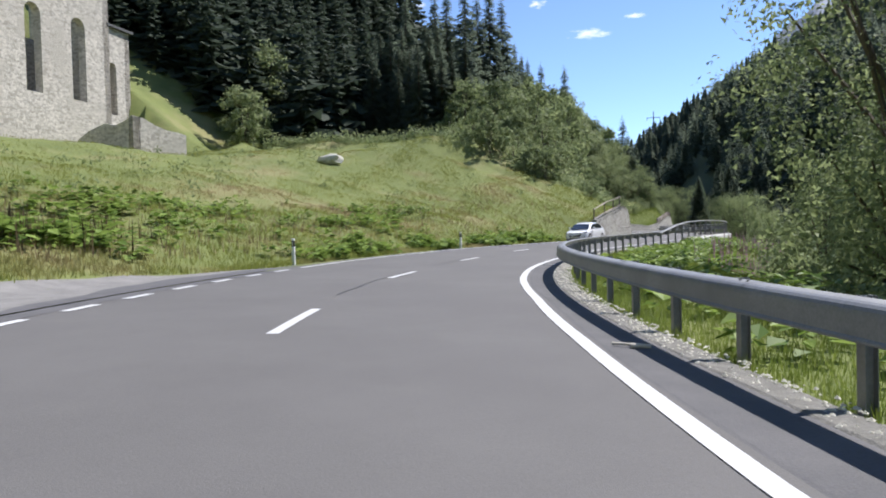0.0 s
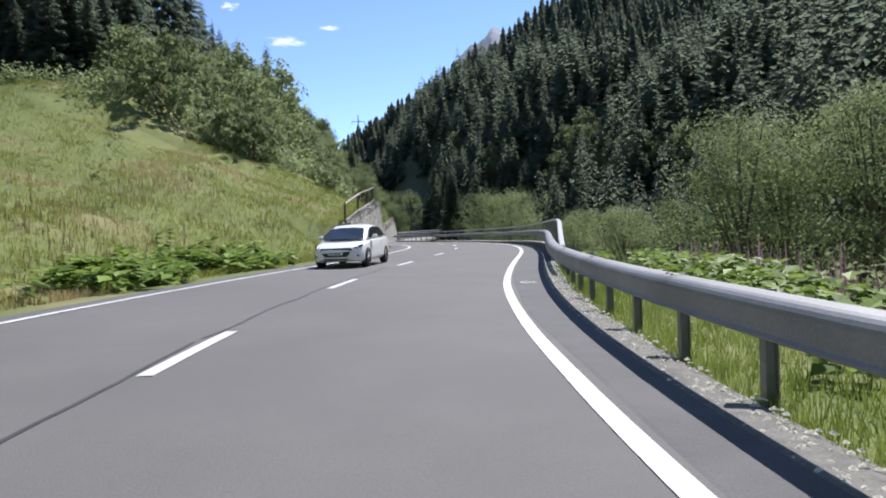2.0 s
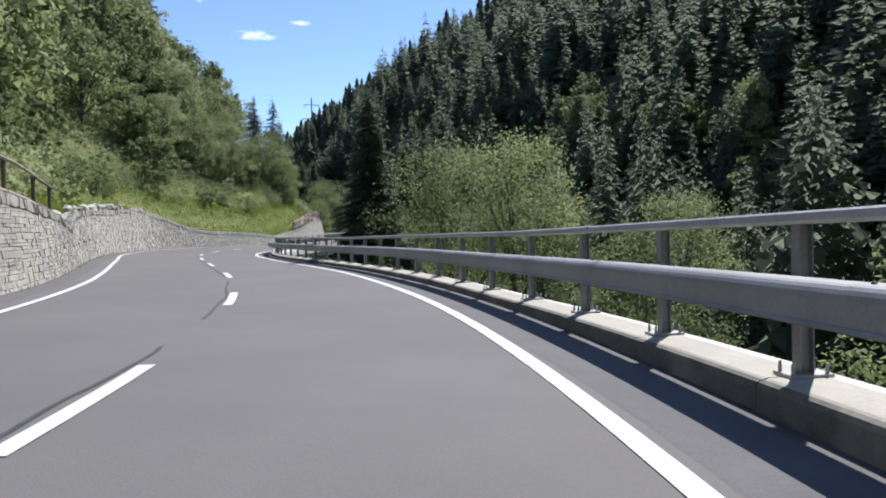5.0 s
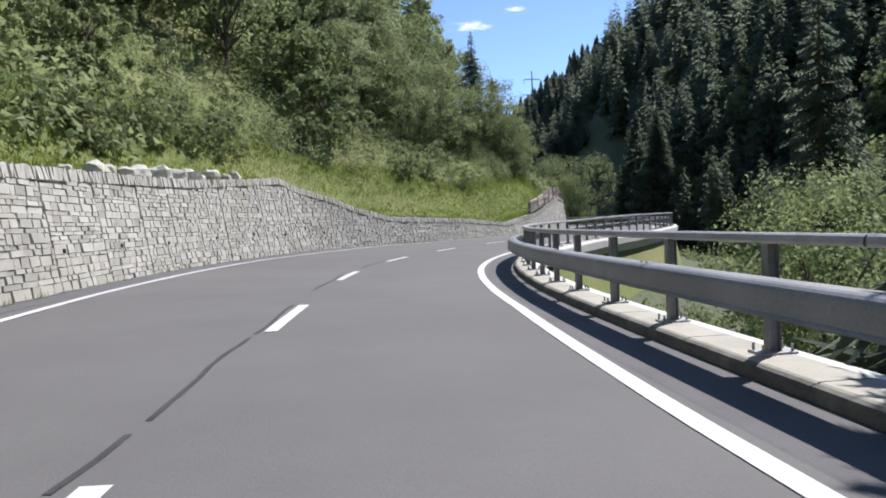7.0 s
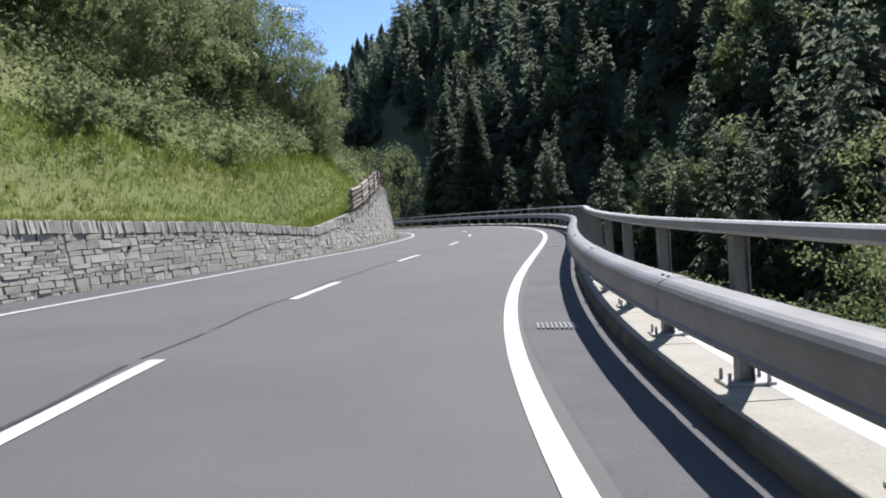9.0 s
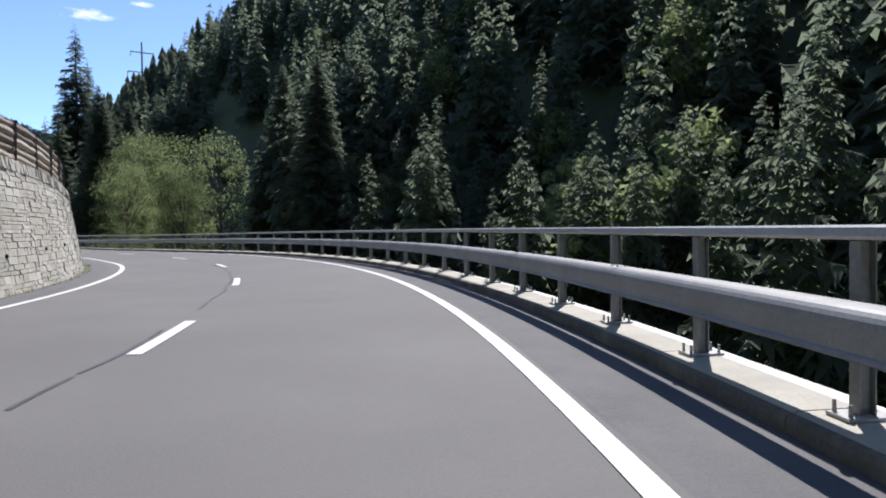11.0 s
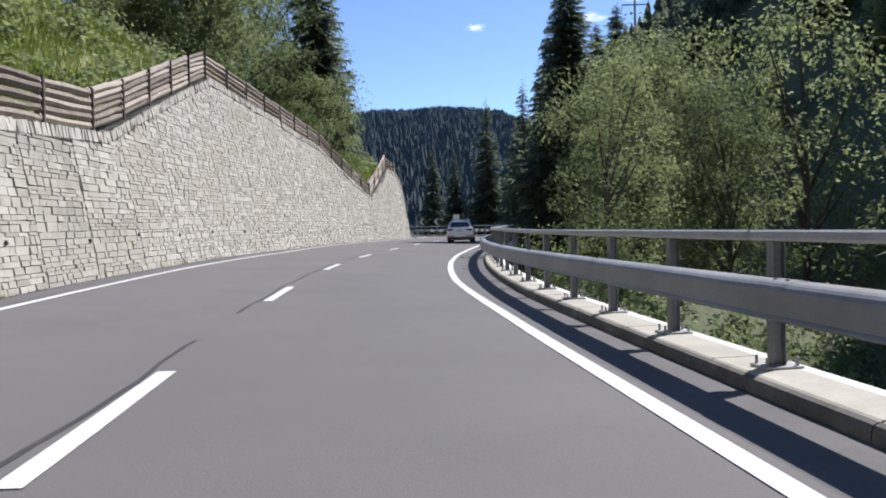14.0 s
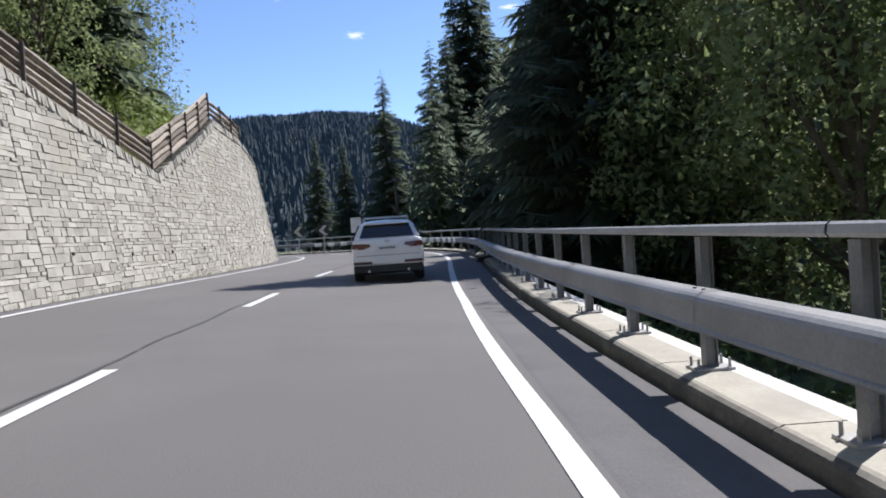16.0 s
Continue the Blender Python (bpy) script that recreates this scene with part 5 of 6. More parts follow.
def cloud(az, el, wide, tall):
    dist = 3800
    a, e = radians(az), radians(el)
    c = Vector((math.sin(a) * math.cos(e), math.cos(a) * math.cos(e), math.sin(e))) * dist
    V = [(math.cos(6.2832 * i / 24), 0, math.sin(6.2832 * i / 24)) for i in range(24)]
    ob = mesh("cloud", V, [tuple(range(24))], M["cloud"])
    ob.matrix_basis = Matrix.Translation(c) @ Matrix.Rotation(-a, 4, "Z") @ Matrix.Diagonal((wide, 1, tall, 1))
    ob.visible_shadow = False
    tagged(ob, "small thin white fair-weather cloud in the blue sky", "cloud", "clouds", "structure")


for az, el, w, t in ((16.2, 14.8, 150, 50), (12.2, 17.2, 80, 35), (33.5, 18.9, 130, 70), (8.0, 14.6, 80, 32), (19.6, 15.8, 90, 24), (2.5, 17.4, 90, 40), (6.2, 20.5, 100, 42), (-3.6, 9.5, 140, 50)):
    cloud(az, el, w, t)
# ---- trees ----
def spruce_geo(rng, height, whorls, per, width=0.17, n=4, twig=1.0):
    """Verts and faces of a spruce crown: whorls of drooping branches, each a spine with hanging side twigs."""
    V, F = [], []
    for w in range(whorls):
        q = (w + rng.random()) / whorls
        z = height * (0.06 + 0.94 * q)
        reach = height * (width * (1 - q) ** 0.8 * (0.7 + 0.5 * rng.random()) + 0.012)
        a0 = rng.random() * 6.28
        for k in range(per):
            a = a0 + 6.283 * k / per + rng.uniform(-0.3, 0.3)
            r = reach * rng.uniform(0.6, 1.15)
            ca, sa = math.cos(a), math.sin(a)
            drop = rng.uniform(0.15, 0.6)
            lift = height * rng.uniform(-0.75, 0.75) / whorls

            def spot(x, y, dz):
                return (ca * x - sa * y, sa * x + ca * y, z + lift - r * drop * (x / r) ** 1.3 + 0.12 * r * (x / r) ** 3 + dz)

            for i in range(n):
                x0 = r * (0.12 + 0.8 * i / n)
                L = r * (0.2 + 0.32 * math.sin(math.pi * (0.25 + 0.65 * i / n))) * rng.uniform(0.7, 1.2) * twig
                for side in (-1, 1):
                    base = len(V)
                    V += [spot(x0, 0, 0.02 * r), spot(x0 + 0.96 / n * r, 0, 0.01 * r), spot(x0 + 0.5 * L + 0.1 * r, side * L * 0.8, -0.55 * L * rng.uniform(0.5, 1.5))]
                    F.append((base, base + 1, base + 2))
            base = len(V)
            V += [spot(r * 0.75, -0.06 * r, 0), spot(r * 0.75, 0.06 * r, 0), spot(r * 1.05, 0, 0.03 * r)]
            F.append((base, base + 1, base + 2))
    return V, F


def far_spruce_geo(rng, tiers, sides, width):
    """A distant spruce one unit high: ragged skirts one above another."""
    V, F = [], []
    for k in range(tiers):
        q = k / tiers
        z = 0.05 + 0.83 * q
        reach = width * (1 - q) ** 0.85 * rng.uniform(0.85, 1.15) + 0.012
        top = len(V)
        V.append((0, 0, z + 0.1 + 0.17 * (1 - q)))
        for i in range(sides * 2):
            a = 3.1416 * i / sides + rng.uniform(-0.15, 0.15)
            r = reach * (rng.uniform(0.85, 1.2) if i % 2 else rng.uniform(0.4, 0.65))
            V.append((r * math.cos(a), r * math.sin(a), z + rng.uniform(-0.025, 0.02) + (0.0 if i % 2 else 0.05 * (1 - q))))
        F += [(top, top + 1 + i, top + 1 + (i + 1) % (sides * 2)) for i in range(sides * 2)]
    return V, F


def cone(height, radius, sides=7, start=-0.8):
    V, F = [], []
    for k, (z, r) in enumerate(((start, radius * 1.25), (height * 0.1, radius), (height * 0.6, radius * 0.6), (height, radius * 0.12))):
        for i in range(sides):
            a = 6.283 * i / sides
            V.append((r * math.cos(a), r * math.sin(a), z))
    for k in range(3):
        F += [(k * sides + i, k * sides + (i + 1) % sides, k * sides + sides + (i + 1) % sides, k * sides + sides + i) for i in range(sides)]
    return V, F


def leaf_cloud(rng, centres, per, size, quads=True):
    """Leaves round each centre, more of them towards its rim; far crowns take one triangle a leaf."""
    V, F = [], []
    for c, rad in centres:
        for _ in range(per):
            d = Vector((rng.gauss(0, 1), rng.gauss(0, 1), rng.gauss(0, 0.8))).normalized()
            p = Vector(c) + d * rad * rng.random() ** 0.4
            n = (d + Vector((rng.uniform(-1, 1), rng.uniform(-1, 1), rng.uniform(-0.2, 1.3)))).normalized()
            t = Matrix.Rotation(rng.uniform(0, 6.28), 3, n) @ n.orthogonal().normalized()
            b = n.cross(t)
            k = size * rng.uniform(0.55, 1.4)
            base = len(V)
            if quads:
                V += [p - t * k, p + b * k * 0.5 - n * 0.15 * k, p + t * k, p - b * k * 0.5 - n * 0.15 * k]
                F.append((base, base + 1, base + 2, base + 3))
            else:
                V += [p - t * k * 0.8 + b * k * 0.6, p - t * k * 0.8 - b * k * 0.6, p + t * k]
                F.append((base, base + 1, base + 2))
    return V, F


def make_spruce(seed, height, whorls, per, label, n=4, twig=1.0, width=0.17):
    rng = random.Random(seed)
    ob = tagged(new("spruce_tree"), label, "tree", "spruces")
    V, F = cone(height * 0.97, height * 0.012)
    mesh("trunk", V, F, M["bark"], ob)
    V, F = spruce_geo(rng, height, whorls, per, width, n, twig)
    mesh("crown", V, F, M["needle"], ob)
    return ob


def make_broadleaf(seed, height, lobes, per, label, material="leaf", size=0.2, name="broadleaf_tree", wide=0.33, low=0.22, category="tree", quads=True):
    rng = random.Random(seed)
    ob = tagged(new(name), label, category, name + "s")
    V, F = cone(height * 0.6, height * 0.014, 7)
    centres = []
    for i in range(lobes):
        q = rng.random()
        z = height * (low + (0.95 - low) * q)
        r = height * wide * math.sin(math.pi * (0.14 + 0.78 * q)) ** 0.7
        a = rng.uniform(0, 6.283)
        r *= 1 + 0.25 * math.sin(3 * a + seed)
        k = rng.random() ** 0.4
        c = (r * k * math.cos(a), r * k * math.sin(a), z)
        centres.append((c, height * rng.uniform(0.05, 0.11)))
        if i < 16:
            limb(V, F, (0, 0, z * rng.uniform(0.3, 0.6)), c, height * 0.008, height * 0.002, 3)
    mesh("trunk", V, F, M["bark"], ob)
    V, F = leaf_cloud(rng, centres, per, size, quads)
    mesh("crown", V, F, M[material], ob)
    return ob


rng = random.Random(5)
spruces = [make_spruce(11 + i, h, 46, 12, "dark green spruce on the valley slope", 6, 0.55) for i, h in enumerate((17, 20, 24))]
near_spruces = [make_spruce(17, 18, 74, 24, "tall dark green spruce close beside the road", 11, 0.36, 0.21)]
broads = [make_broadleaf(31 + i, h, 76, 40, "sunlit green broadleaf tree on the slope", size=0.15 + 0.006 * h, quads=False) for i, h in enumerate((7, 9, 11))]
greys = [make_broadleaf(41 + i, h, 90, 48, "grey-green willow-like tree on the slope", "willow", size=0.17, quads=False) for i, h in enumerate((6, 8))]
thin = [make_broadleaf(71 + i, h, 46, 32, "sunlit green broadleaf tree high on the slope", size=0.2 + 0.006 * h, quads=False) for i, h in enumerate((8, 10))]
alders = [make_broadleaf(61 + i, h, n, per, "leafy green alder beside the road", size=0.08, wide=0.31, low=0.05, quads=False) for i, (h, n, per) in enumerate(((9, 95, 85), (12, 120, 125)))]
airy = [make_broadleaf(63, 12, 74, 74, "tall light-leaved alder in open woodland by the road", size=0.1, wide=0.3, low=0.08, quads=False)]
willows = [make_broadleaf(45, 8, 120, 100, "pale silvery willow above the wall nose", "willow", size=0.075, wide=0.36, low=0.15, quads=False)]
limes = [make_broadleaf(65, 9, 220, 80, "round leafy lime tree below the road", size=0.058, wide=0.34, low=0.1, quads=False)]
shrubs = [make_broadleaf(51 + i, h, 30, 50, "low green shrub on the bank", mt, size=0.085, name="shrub", wide=0.55, low=0.08, category="shrub", quads=False) for i, (h, mt) in enumerate(((2.2, "leaf"), (3.0, "leaf"), (2.4, "willow")))]
used = set()


def plant(proto, x, y, scale=1.0, sink=0.2, label="", z=None):
    z_free = z is None
    z = float(land(x, y)[0]) - sink if z_free else z
    m = Matrix.Translation((x, y, z)) @ Matrix.Rotation(rng.uniform(0, 6.283), 4, "Z") @ Matrix.Diagonal((scale, scale, scale * (rng.uniform(0.92, 1.12) if z_free else 1), 1))
    if proto.name in used:
        ob = copy_thing(proto, m)
    else:
        used.add(proto.name)
        ob = proto
    ob.matrix_basis = m
    if label:
        tagged(ob, label)
    return ob


def plant_sd(proto, s, d, scale=1.0, **kw):
    p = pt(s, d)
    return plant(proto, p.x, p.y, scale, **kw)


def plant_top(proto, x, y, top):
    """A tree of the given kind whose tip reaches the height top."""
    z = float(land(x, y)[0]) - 0.3
    tall = max(v.co.z for v in proto.children[-1].data.vertices)
    return plant(proto, x, y, max(top - z, 2.5) / tall, z=z)


# slope behind the middle wall: shrubs in front, trees above
for i in range(190):
    s = rng.uniform(84, 184)
    u = (3.3 if 137 < s < 178 else 1.7) + 20 * rng.random() ** 1.2
    plant_sd(rng.choice(shrubs), s, float(wall_d(s) - BATTER * wall_z(s)) - 0.6 - u, rng.uniform(0.6, 1.3) * (0.75 if u < 4.5 else 1.5))
for i in range(130):
    s = rng.uniform(96, 204)
    u = rng.uniform(22, 62) if i % 2 else rng.uniform(12, 28)
    if s < 119 and u < 27 or pt(s, float(wall_d(s)) - 1.0 - u).x < 10:
        continue
    proto = rng.choice(thin + thin + thin + [spruces[0]]) if u > 24 else rng.choice(broads[1:] + greys)
    plant_sd(proto, s, float(wall_d(s)) - 1.0 - u, rng.uniform(0.85, 1.35) if u > 10 else rng.uniform(0.45, 0.8))
for i in range(24):
    s = rng.uniform(124, 140)
    plant_sd(rng.choice(shrubs), s, float(wall_d(s) - BATTER * wall_z(s)) - 0.6 - rng.uniform(1.5, 4.5), rng.uniform(0.35, 0.75))
for s, d, k in ((150, -15, 0.9),  (146, -18, 1.0), (160, -20, 1.0), (134, -22, 1.0)):
    plant_sd(rng.choice(broads), s, d, k)
for s, d, k in ((172, -17, 1.0), (174, -11.5, 0.8), (177.5, -9.8, 0.75), (180, -11, 0.9), (178, -14, 1.05), (178, -9, 0.7), (175, -9.5, 0.65), (170, -12, 0.7), (168, -17, 1.0)):
    plant_sd(alders[0], s, d, k)
for s, d, k in ((159, -13.5, 1.0), (164.5, -12.5, 0.9), (154, -15, 0.95), (162, -18, 1.25)):
    plant_sd(willows[0], s, d, k)
plant_top(spruces[0], 57.6, 164.4, 19.5)
plant_top(broads[2], 28.4, 115.5, 20.5)
plant_top(broads[2], 26.0, 126.4, 25.0)
for x, y, top in ((43.7, 199.4, 47), (48, 190, 44), (39, 206, 50), (36, 180, 44), (30, 165, 44), (22, 150, 52), (16, 142, 50), (26, 158, 52), (19, 147, 49), (33, 172, 43), (10, 143, 48), (4, 139, 46), (13, 150, 51)):
    plant_top(spruces[2], x, y, top)
for i in range(22):
    x = rng.uniform(-4, 15)
    plant(rng.choice(spruces), x, rng.uniform(120, 138), rng.uniform(0.7, 1.0))
# tree line over the meadow, past its crest
for i in range(18):
    x, y = rng.uniform(9, 26), rng.uniform(114, 140)
    plant(rng.choice(thin + greys), x, y, rng.uniform(0.7, 1.15))
plant_top(greys[1], -22.0, 112.0, 23.5)
plant_top(greys[1], -20.5, 126.0, 33.0)
for x, y, k in ((-16, 112, 0.35), (-27, 117, 0.4), (-6, 117, 0.3)):
    plant(shrubs[1], x, y, k * 2)
# above the tall wall
for i in range(64):
    s = rng.uniform(205, 290)
    u = rng.uniform(5.5, 32)
    plant_sd(rng.choice(broads if u < 15 else thin), s, float(wall_d(s) - BATTER * wall_z(s)) - 0.6 - u, rng.uniform(0.6, 1.0))
plant_top(spruces[1], 73.0, 254.6, 28.0)
for x, y, top in ((70.0, 261, 24), (68.0, 252, 25), (70.5, 270, 22), (66, 244, 24), (65, 262, 27), (67, 236, 21), (63, 228, 21)):
    plant_top(alders[1], x, y, top)
for x, y, top in ((74.4, 255.5, 13), (73.8, 249.5, 12.5), (73.5, 261, 13.5), (73.2, 271, 12.5), (72.0, 265.5, 12), (71.5, 277, 12)):
    plant_top(alders[0], x, y, top)
for s, u, k in ((222, 9, 1.0), (228, 12, 1.0), (234, 9, 0.9), (241, 9, 0.95), (248, 8.5, 1.0), (253, 8, 0.95), (258, 8, 1.15), (263, 8.5, 1.35), (268, 8, 1.2), (274, 8, 0.8), (266, 4.5, 0.6), (270, 4, 0.7), (273.5, 4.2, 0.7), (277, 5, 0.7)):
    plant_sd(alders[0], s, float(wall_d(s) - BATTER * wall_z(s)) - 0.6 - u, k)
for i in range(30):
    s = rng.uniform(208, 282)
    plant_sd(rng.choice(shrubs), s, float(wall_d(s) - BATTER * wall_z(s)) - 1.2 - rng.uniform(2.2, 6), rng.uniform(0.35, 0.7))

# right of the road
plant_top(alders[1], 15.6, 20.4, 12.5)
for s, d, top in ((17, 19, 14), (24, 20, 12), (31, 19, 9.5), (39, 19, 8), (46, 19, 6.5), (11, 18, 13), (4, 19, 14)):
    p = pt(s, d)
    plant_top(alders[1], p.x, p.y, top)
for x, y, top in ((33.2, 52.0, 5.6), (37.6, 53.0, 5.6), (40, 50.5, 6.6), (34.5, 61.0, 1.8), (41.5, 58, 6.0), (36.0, 47.5, 6.0), (44, 66, 2.4), (38, 70, 1.4), (47, 74, 2.0)):
    plant_top(alders[1], x, y, top)
for x, y, top in ((48.8, 94.3, 4.9), (47.9, 98.0, 4.9), (51.2, 95.5, 2.6), (58.0, 93.5, 2.6)):
    plant_top(limes[0], x, y, top)
plant_top(near_spruces[0], 45.3, 101.3, 7.9)
plant_top(spruces[0], 62.0, 124.0, 11.0)
for s, d, top in ((121, 13, 0.6), (127, 13, 1.2), (132, 13.5, 1.6), (138, 13, 1.0), (145, 15, 1.6), (151, 16, 2.4), (158, 17, 2.8), (164, 18, 2.6), (98, 13, 0.6), (89, 14, 1.6)):
    p = pt(s, d)
    plant_top(alders[0], p.x, p.y, top)
for s, d, top in ((247, 10.4, 8.3), (253, 17.5, 8.0), (257, 17, 9.5), (260, 15, 11.5), (264.5, 14.5, 13.5), (270, 15.0, 14), (261.5, 13.0, 9.5), (263, 18, 13), (267, 13.5, 12), (271, 12.5, 12), (258, 23, 13), (275, 12, 12), (268.5, 12, 8), (277, 10.5, 8)):
    p = pt(s, d)
    plant_top(airy[0] if s > 256 else alders[1], p.x, p.y, top)
for s, d, top in ((272.5, 9.8, 21), (278, 12.5, 18), (282, 15, 21), (284, 11, 14)):
    p = pt(s, d)
    plant_top(near_spruces[0], p.x, p.y, top)
for s, d, top in ((279, 12, 16), (286, 14, 18), (292, 20, 20), (298, 26, 22), (243, 27, 20), (230, 26, 19)):
    p = pt(s, d)
    plant_top(near_spruces[0], p.x, p.y, top)
for x, y, top in ((97.5, 328.7, 24.2), (117, 348, 54), (121, 352, 47), (114.5, 349, 43), (103, 320, 26), (110, 338, 33), (88, 345, 18), (92, 338, 16)):
    plant_top(spruces[2], x, y, top)


# paler trees scattered in the dark woods
for i in range(34):
    y = rng.uniform(90, 300)
    x = float(toe_x(y)) + rng.uniform(-4, 30)
    if float(locate(x, y)[1][0]) > 24:
        plant(rng.choice(thin + greys), x, y, rng.uniform(0.6, 1.1))
for i in range(22):
    y = rng.uniform(125, 215)
    x = float(toe_x(y)) + rng.uniform(0, 26)
    if float(locate(x, y)[1][0]) > 24:
        plant(rng.choice(broads + greys), x, y, rng.uniform(0.9, 1.5))


# far woods as one mass
def forest():
    r = random.Random(9)
    fine = [spruce_geo(random.Random(60 + i), 1.0, 40, 6, 0.17, 3) for i in range(5)]
    protos = [spruce_geo(random.Random(70 + i), 1.0, 34, 4, 0.19, 2) for i in range(6)]
    soft = [spruce_geo(random.Random(90 + i), 1.0, 26, 4, 0.2, 1) for i in range(5)]
    middle = [spruce_geo(random.Random(100 + i), 1.0, 26, 4, 0.2, 1) for i in range(6)]
    simple = [far_spruce_geo(random.Random(80 + i), 9, 6, 0.2) for i in range(6)]
    xs = np.array([r.uniform(-210, 330) for _ in range(70000)])
    ys = np.array([r.uniform(25, 540) for _ in range(70000)])
    s, d = locate(xs, ys)
    hill = xs - toe_x(ys)
    right = (hill > -5) & (np.abs(d) > np.where((s > 246) & (s < 292), 37, 21)) & (hill < np.where(ys < 200, 85, 160)) & (xs > 20)
    bearing = np.degrees(np.arctan2(xs, ys))
    left = (d < -48) & (s < 132) & (ys > 119) & (xs < 0.16 * ys) & ((bearing > -15) | (np.hypot(xs, ys) > 128)) & (np.hypot(xs, ys) < 260) | (d < -58) & (s > 118) & (d > -92)
    ok = right | left
    keep, cells = [], set()
    for i in np.nonzero(ok)[0]:
        g = 4.3 if xs[i] < 30 else 4.9
        c = (int(xs[i] // g), int(ys[i] // g), g)
        if c not in cells:
            cells.add(c)
            keep.append(i)
    zs = land(xs[keep], ys[keep])
    # trees left of the road take the needle colour with shade put in
    stands = {"forest": ([], []), "shaded_stand": ([], [])}
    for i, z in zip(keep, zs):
        V, F = stands["shaded_stand" if left[i] else "forest"]
        h = r.uniform(11, 22) if xs[i] > 30 else r.uniform(15, 26)
        a = r.uniform(0, 6.28)
        ca, sa = math.cos(a) * h, math.sin(a) * h
        pv, pf = r.choice(soft if xs[i] < 30 and d[i] < 0 else fine if abs(d[i]) < 33 else protos if abs(d[i]) < 50 else middle if abs(d[i]) < 78 else simple)
        base = len(V)
        V += [(xs[i] + ca * p[0] - sa * p[1], ys[i] + sa * p[0] + ca * p[1], z - 1 + h * p[2]) for p in pv]
        F += [tuple(base + k for k in q) for q in pf]
    tagged(mesh("forest", *stands["forest"], M["needle"], smooth=True), "dense spruce and larch forest on the valley side", "forest", kind="stuff")
    tagged(mesh("forest", *stands["shaded_stand"], M["shaded_needle"], smooth=True), "dense spruce stand above the meadow with shade-darkened needles", "forest", kind="stuff")


forest()


# ---- grass, weeds and scrub ----
def tufts(name, n, area, height, material, label, blades=4, seed=1, lean=0.5, wide=0.03):
    r = random.Random(seed)
    V, F = [], []
    S, D = zip(*(area(r) for _ in range(n)))
    S, D = np.array(S), np.array(D)
    tx, ty, tt = (np.interp(S, RS, a) for a in (RX, RY, RT))
    X, Y = tx + np.cos(tt) * D, ty + np.sin(tt) * D
    Z = land_sd(S, D, X, Y)
    for x, y, z in zip(X, Y, Z):
        for _ in range(blades):
            a = r.uniform(0, 6.283)
            h = height * r.uniform(0.5, 1.3)
            w = wide * (0.4 + h)
            px, py = x + r.uniform(-0.15, 0.15), y + r.uniform(-0.15, 0.15)
            lx, ly = math.cos(a) * h * lean * r.random(), math.sin(a) * h * lean * r.random()
            b = len(V)
            V += [(px - math.sin(a) * w, py + math.cos(a) * w, z - 0.05), (px + math.sin(a) * w, py - math.cos(a) * w, z - 0.05), (px + lx, py + ly, z + h)]
            F.append((b, b + 1, b + 2))
    tagged(mesh(name, V, F, M[material]), label, "grass", kind="stuff")


def left_meadow(r):
    s = r.uniform(-6, 84)
    d = float(wall_d(s) - BATTER * wall_z(s)) - 0.5 - (24 * r.random() ** 1.5 if r.random() < 0.6 else 58 * r.random())
    if s < 24 and d > layby_d(s) - 0.1:
        d = layby_d(s) - 0.1 - 1.5 * r.random()
    return s, d


def right_verge(r):
    return r.uniform(-4, 61), 4.92 + 7 * r.random() ** 1.35


def wall_bank(r):
    s = r.uniform(100, 182)
    return s, float(wall_d(s) - BATTER * wall_z(s)) - 0.55 - 4.0 * r.random() ** 1.2


def tall_bank(r):
    s = r.uniform(205, 282)
    return s, float(wall_d(s) - BATTER * wall_z(s)) - 0.55 - 6 * r.random()


tufts("meadow_grass", 66000, left_meadow, 0.21, "grass", "long summer meadow grass on the slope", 4, 1, 0.9, 0.023)
tufts("verge_grass", 30000, right_verge, 0.15, "bright_grass", "long green grass behind the barrier", 5, 2, 0.9, 0.014)
tufts("bank_grass", 30000, wall_bank, 0.16, "bright_grass", "bright green grass above the wall", 4, 3, 1.3, 0.03)
tufts("wall_top_grass", 14000, tall_bank, 0.38, "bright_grass", "bright green grass above the tall wall", 4, 4, 0.8)


def seedy(r):
    s = r.uniform(5, 70)
    return s, float(wall_d(s)) - 3 - 11 * r.random()


tufts("grass_heads", 1500, seedy, 0.42, "seed", "brown dry seed heads among the meadow grass", 3, 5, 0.4)
tufts("willowherb", 80, lambda r: (r.uniform(30, 62), 9 + 3.5 * r.random()), 1.0, "pink", "pink willowherb flowers behind the barrier", 4, 6, 0.3)


tufts("dock_stalks", 110, lambda r: (r.gauss(18.5, 2.6), -10.9 + r.gauss(0, 0.8)), 0.85, "stalk", "dark brown seed stalks standing among the weeds", 3, 8, 0.2, 0.03)


def pebbles():
    r = random.Random(31)
    V, F = [], []
    for _ in range(2600):
        q = r.uniform(0, 58)
        c = pt(q, r.uniform(4.5, 4.98), 0.004)
        k = r.uniform(0.012, 0.035)
        b = len(V)
        V += [c + Vector((x * k * r.uniform(0.7, 1.3), y * k * r.uniform(0.7, 1.3), z * k * 0.7)) for x, y, z in ((1, 0, 0), (0, 1, 0), (-1, 0, 0), (0, -1, 0), (0.1, 0.1, 1))]
        F += [(b, b + 1, b + 4), (b + 1, b + 2, b + 4), (b + 2, b + 3, b + 4), (b + 3, b, b + 4)]
    tagged(mesh("gravel_stones", V, F, M["rock"]), "loose pale gravel stones along the verge", "gravel", kind="stuff")


pebbles()


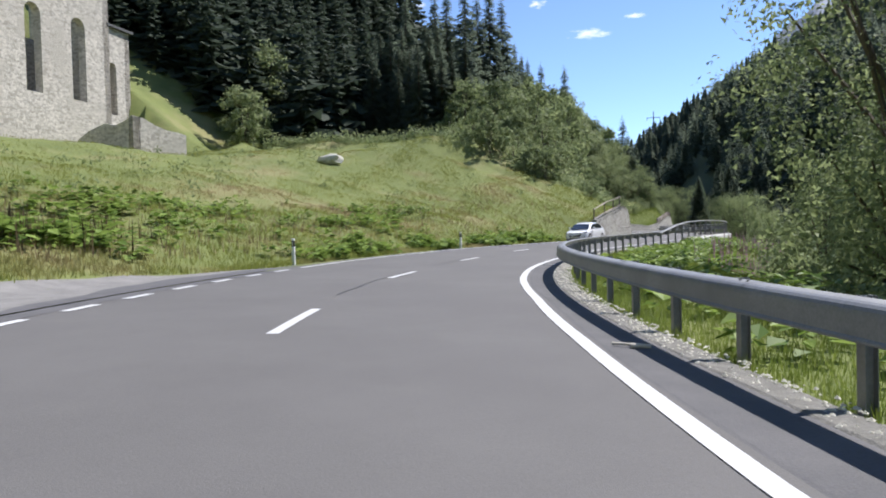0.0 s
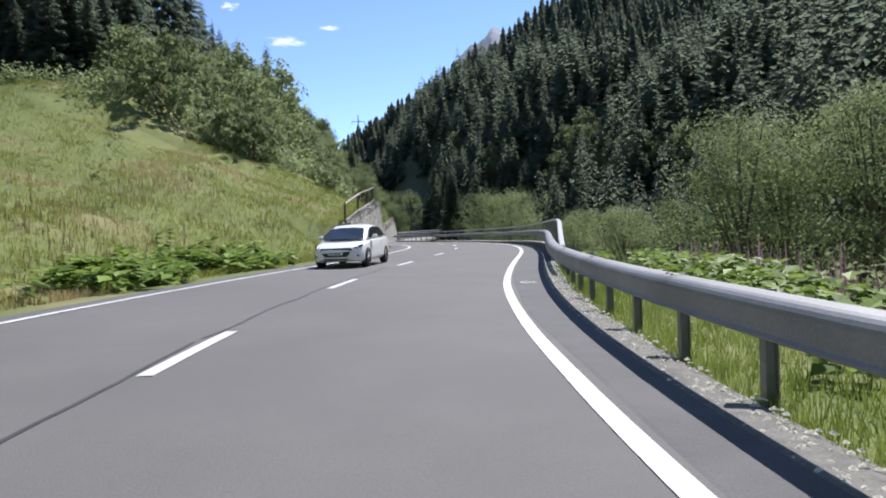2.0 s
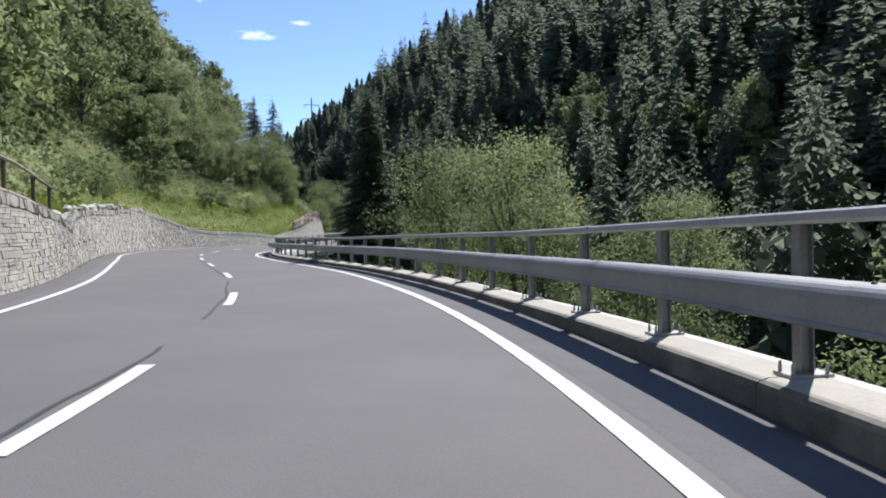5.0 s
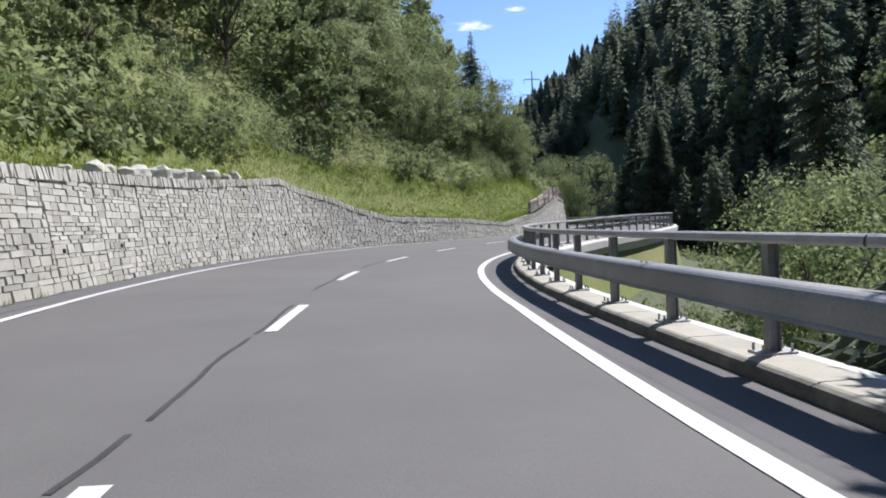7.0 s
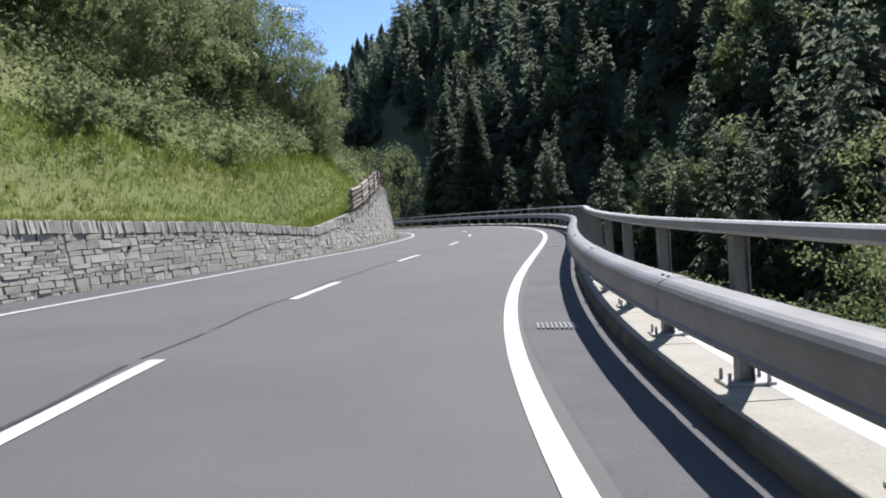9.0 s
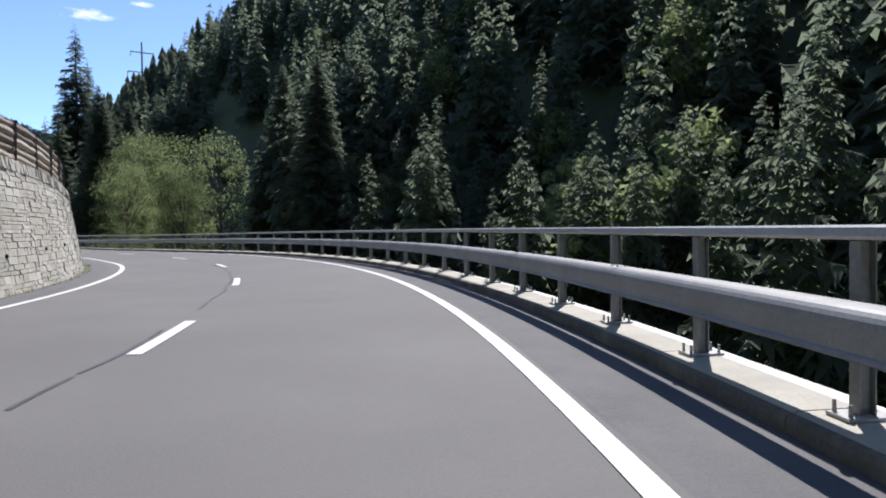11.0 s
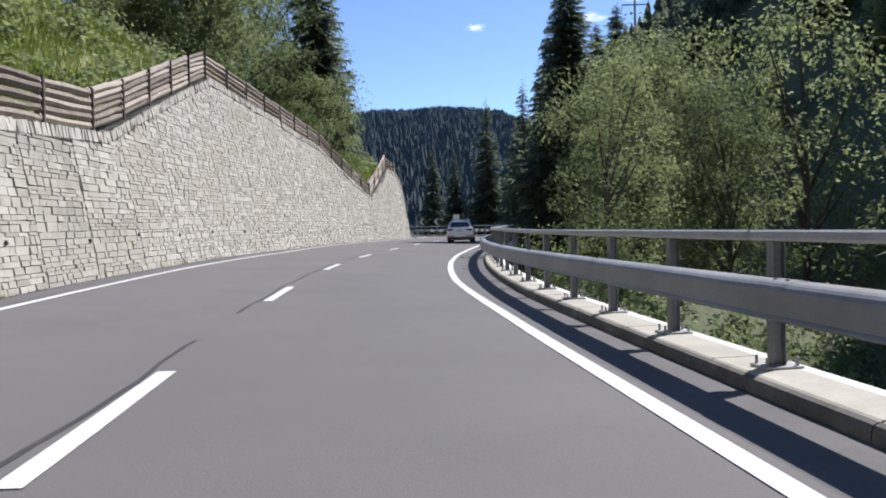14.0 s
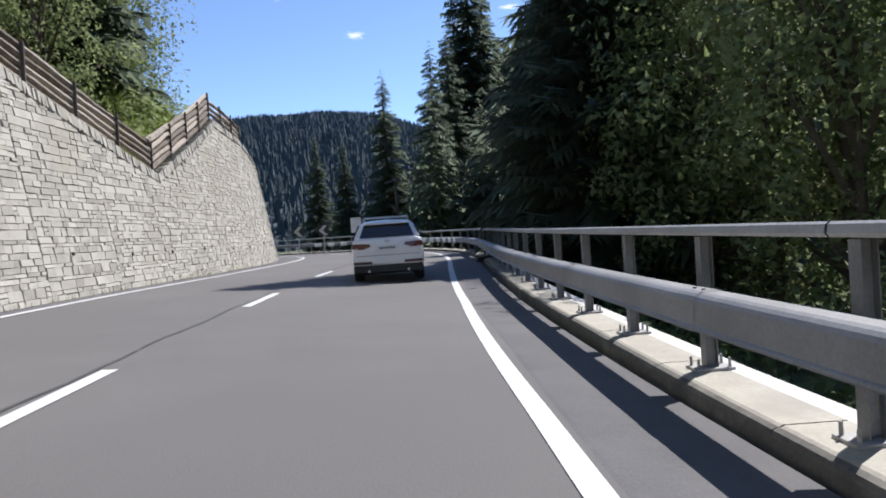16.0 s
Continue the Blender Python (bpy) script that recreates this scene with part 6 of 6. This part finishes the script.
def broad_weeds(name, clumps, label, seed, size=1.0):
    """Rosettes of large soft leaves."""
    r = random.Random(seed)
    V, F = [], []
    for s, d, spread, count in clumps:
        for _ in range(count):
            q, e = s + r.gauss(0, spread), d + r.gauss(0, spread * 0.5)
            if -4.9 < e < 5.4:
                continue
            p = pt(q, e)
            z = float(land_sd(q, e, p.x, p.y)[0])
            for k in range(14):
                a = r.uniform(0, 6.283)
                h = r.uniform(0.08, 0.55)
                L, w = r.uniform(0.15, 0.3) * size, r.uniform(0.05, 0.11) * size
                o = Vector((p.x + math.cos(a) * 0.12, p.y + math.sin(a) * 0.12, z + h))
                t = Vector((math.cos(a), math.sin(a), r.uniform(-0.5, 0.4))).normalized()
                sd = Vector((-math.sin(a), math.cos(a), r.uniform(-0.3, 0.3)))
                b = len(V)
                V += [o, o + t * L * 0.45 + sd * w + Vector((0, 0, 0.04)), o + t * L * 0.5, o + t * L * 0.45 - sd * w + Vector((0, 0, 0.04)), o + t * L]
                F += [(b, b + 2, b + 1), (b, b + 3, b + 2), (b + 1, b + 2, b + 4), (b + 2, b + 3, b + 4)]
    tagged(mesh(name, V, F, M["dock"]), label, "weeds", kind="stuff")


broad_weeds("broad_leaf_weeds", [(15, -11.5, 2.0, 60), (20, -10.8, 1.8, 60), (10, -14, 2, 40), (31, -7.2, 1.2, 22), (36, -7.6, 1.3, 34), (43, -7.0, 1.4, 40), (50, -7.1, 1.7, 50), (57, -7.4, 1.8, 50), (40, -12, 3, 40), (26, -14, 3, 50), (35, -18, 4, 40), (15, -20, 4, 40), (50, -16, 3, 30)], "broad-leaved weeds in clumps along the verge", 11, 1.85)
broad_weeds("broad_leaf_weeds", [(34, 8.5, 2, 40), (42, 9, 2.2, 60), (50, 9, 2.0, 50), (24, 7.5, 2, 30), (14, 7.4, 2.2, 30), (56, 7.8, 1.5, 20), (6, 7.5, 2, 30)], "broad-leaved weeds behind the barrier", 12, 1.3)


def scrub(name, n, area, size, material, label, seed, big=1.0, per=36):
    r = random.Random(seed)
    centres = []
    for _ in range(n):
        s, d = area(r)
        p = pt(s, d)
        centres.append(((p.x, p.y, s, d), r.uniform(0.4, 1.1) * big))
    z = land_sd(np.array([c[0][2] for c in centres]), np.array([c[0][3] for c in centres]), np.array([c[0][0] for c in centres]), np.array([c[0][1] for c in centres]))
    pts = [((c[0], c[1], h + q * 0.45), q) for (c, q), h in zip(centres, z)]
    V, F = leaf_cloud(r, pts, per, size * 1.08, False)
    tagged(mesh(name, V, F, M[material]), label, "scrub", kind="stuff")


def hill_scrub(r):
    s = r.uniform(84, 200)
    u = 1.6 + 44 * r.random() ** 1.3
    if 137 < s < 178 and u < 2.8:
        u += 1.8
    if 130 < s < 184 and u < 13:
        u += 13
    return s, float(wall_d(s) - BATTER * wall_z(s)) - 0.6 - u


def nose_scrub(r):
    s = r.uniform(130, 184)
    return s, float(wall_d(s) - BATTER * wall_z(s)) - 0.6 - (3.2 if s > 137 else 2.0) - 11 * r.random() ** 1.2


scrub("hillside_scrub", 800, nose_scrub, 0.07, "leaf", "fine-leaved green scrub above the wall nose", 28, 1.15, 95)
scrub("hillside_scrub", 330, nose_scrub, 0.065, "willow", "fine pale willow scrub above the wall nose", 29, 1.2, 95)
scrub("hillside_scrub", 2700, hill_scrub, 0.14, "leaf", "tangled green scrub covering the steep bank", 21, 1.35)
scrub("hillside_scrub", 1700, hill_scrub, 0.14, "willow", "pale grey-green scrub on the steep bank", 22, 1.3)
scrub("upper_scrub", 2300, lambda r: (lambda s: (s, float(wall_d(s) - BATTER * wall_z(s)) - 1.9 - 26 * r.random() ** 1.4))(r.uniform(185, 290)), 0.11, "leaf", "green scrub above the tall wall", 23)
scrub("valley_scrub", 1100, lambda r: (r.uniform(62, 240), 7.5 + 16 * r.random()), 0.14, "leaf", "green scrub on the slope below the road", 24)
scrub("valley_scrub", 900, lambda r: (r.uniform(232, 300), 7.2 + 14 * r.random()), 0.13, "leaf", "green undergrowth beneath the roadside trees", 25)
scrub("verge_bushes", 420, lambda r: (r.uniform(8, 62), 11.5 + 7 * r.random()), 0.12, "leaf", "dark green bushes beyond the grass verge", 26)
scrub("meadow_scrub", 130, lambda r: (r.uniform(10, 100), -14 - 38 * r.random()), 0.1, "leaf", "low tufts of weeds scattered over the meadow", 27)
tufts("wall_foot_weeds", 700, lambda r: (lambda s: (s, float(wall_d(s)) + 0.12 + 0.1 * r.random()))(r.uniform(72, 275)), 0.16, "grass", "small weeds at the foot of the wall", 4, 9)

for ob in spruces + near_spruces + broads + greys + alders + airy + limes + willows + thin + shrubs:
    if ob.name not in used:
        for o in (*ob.children_recursive, ob):
            bpy.data.objects.remove(o)
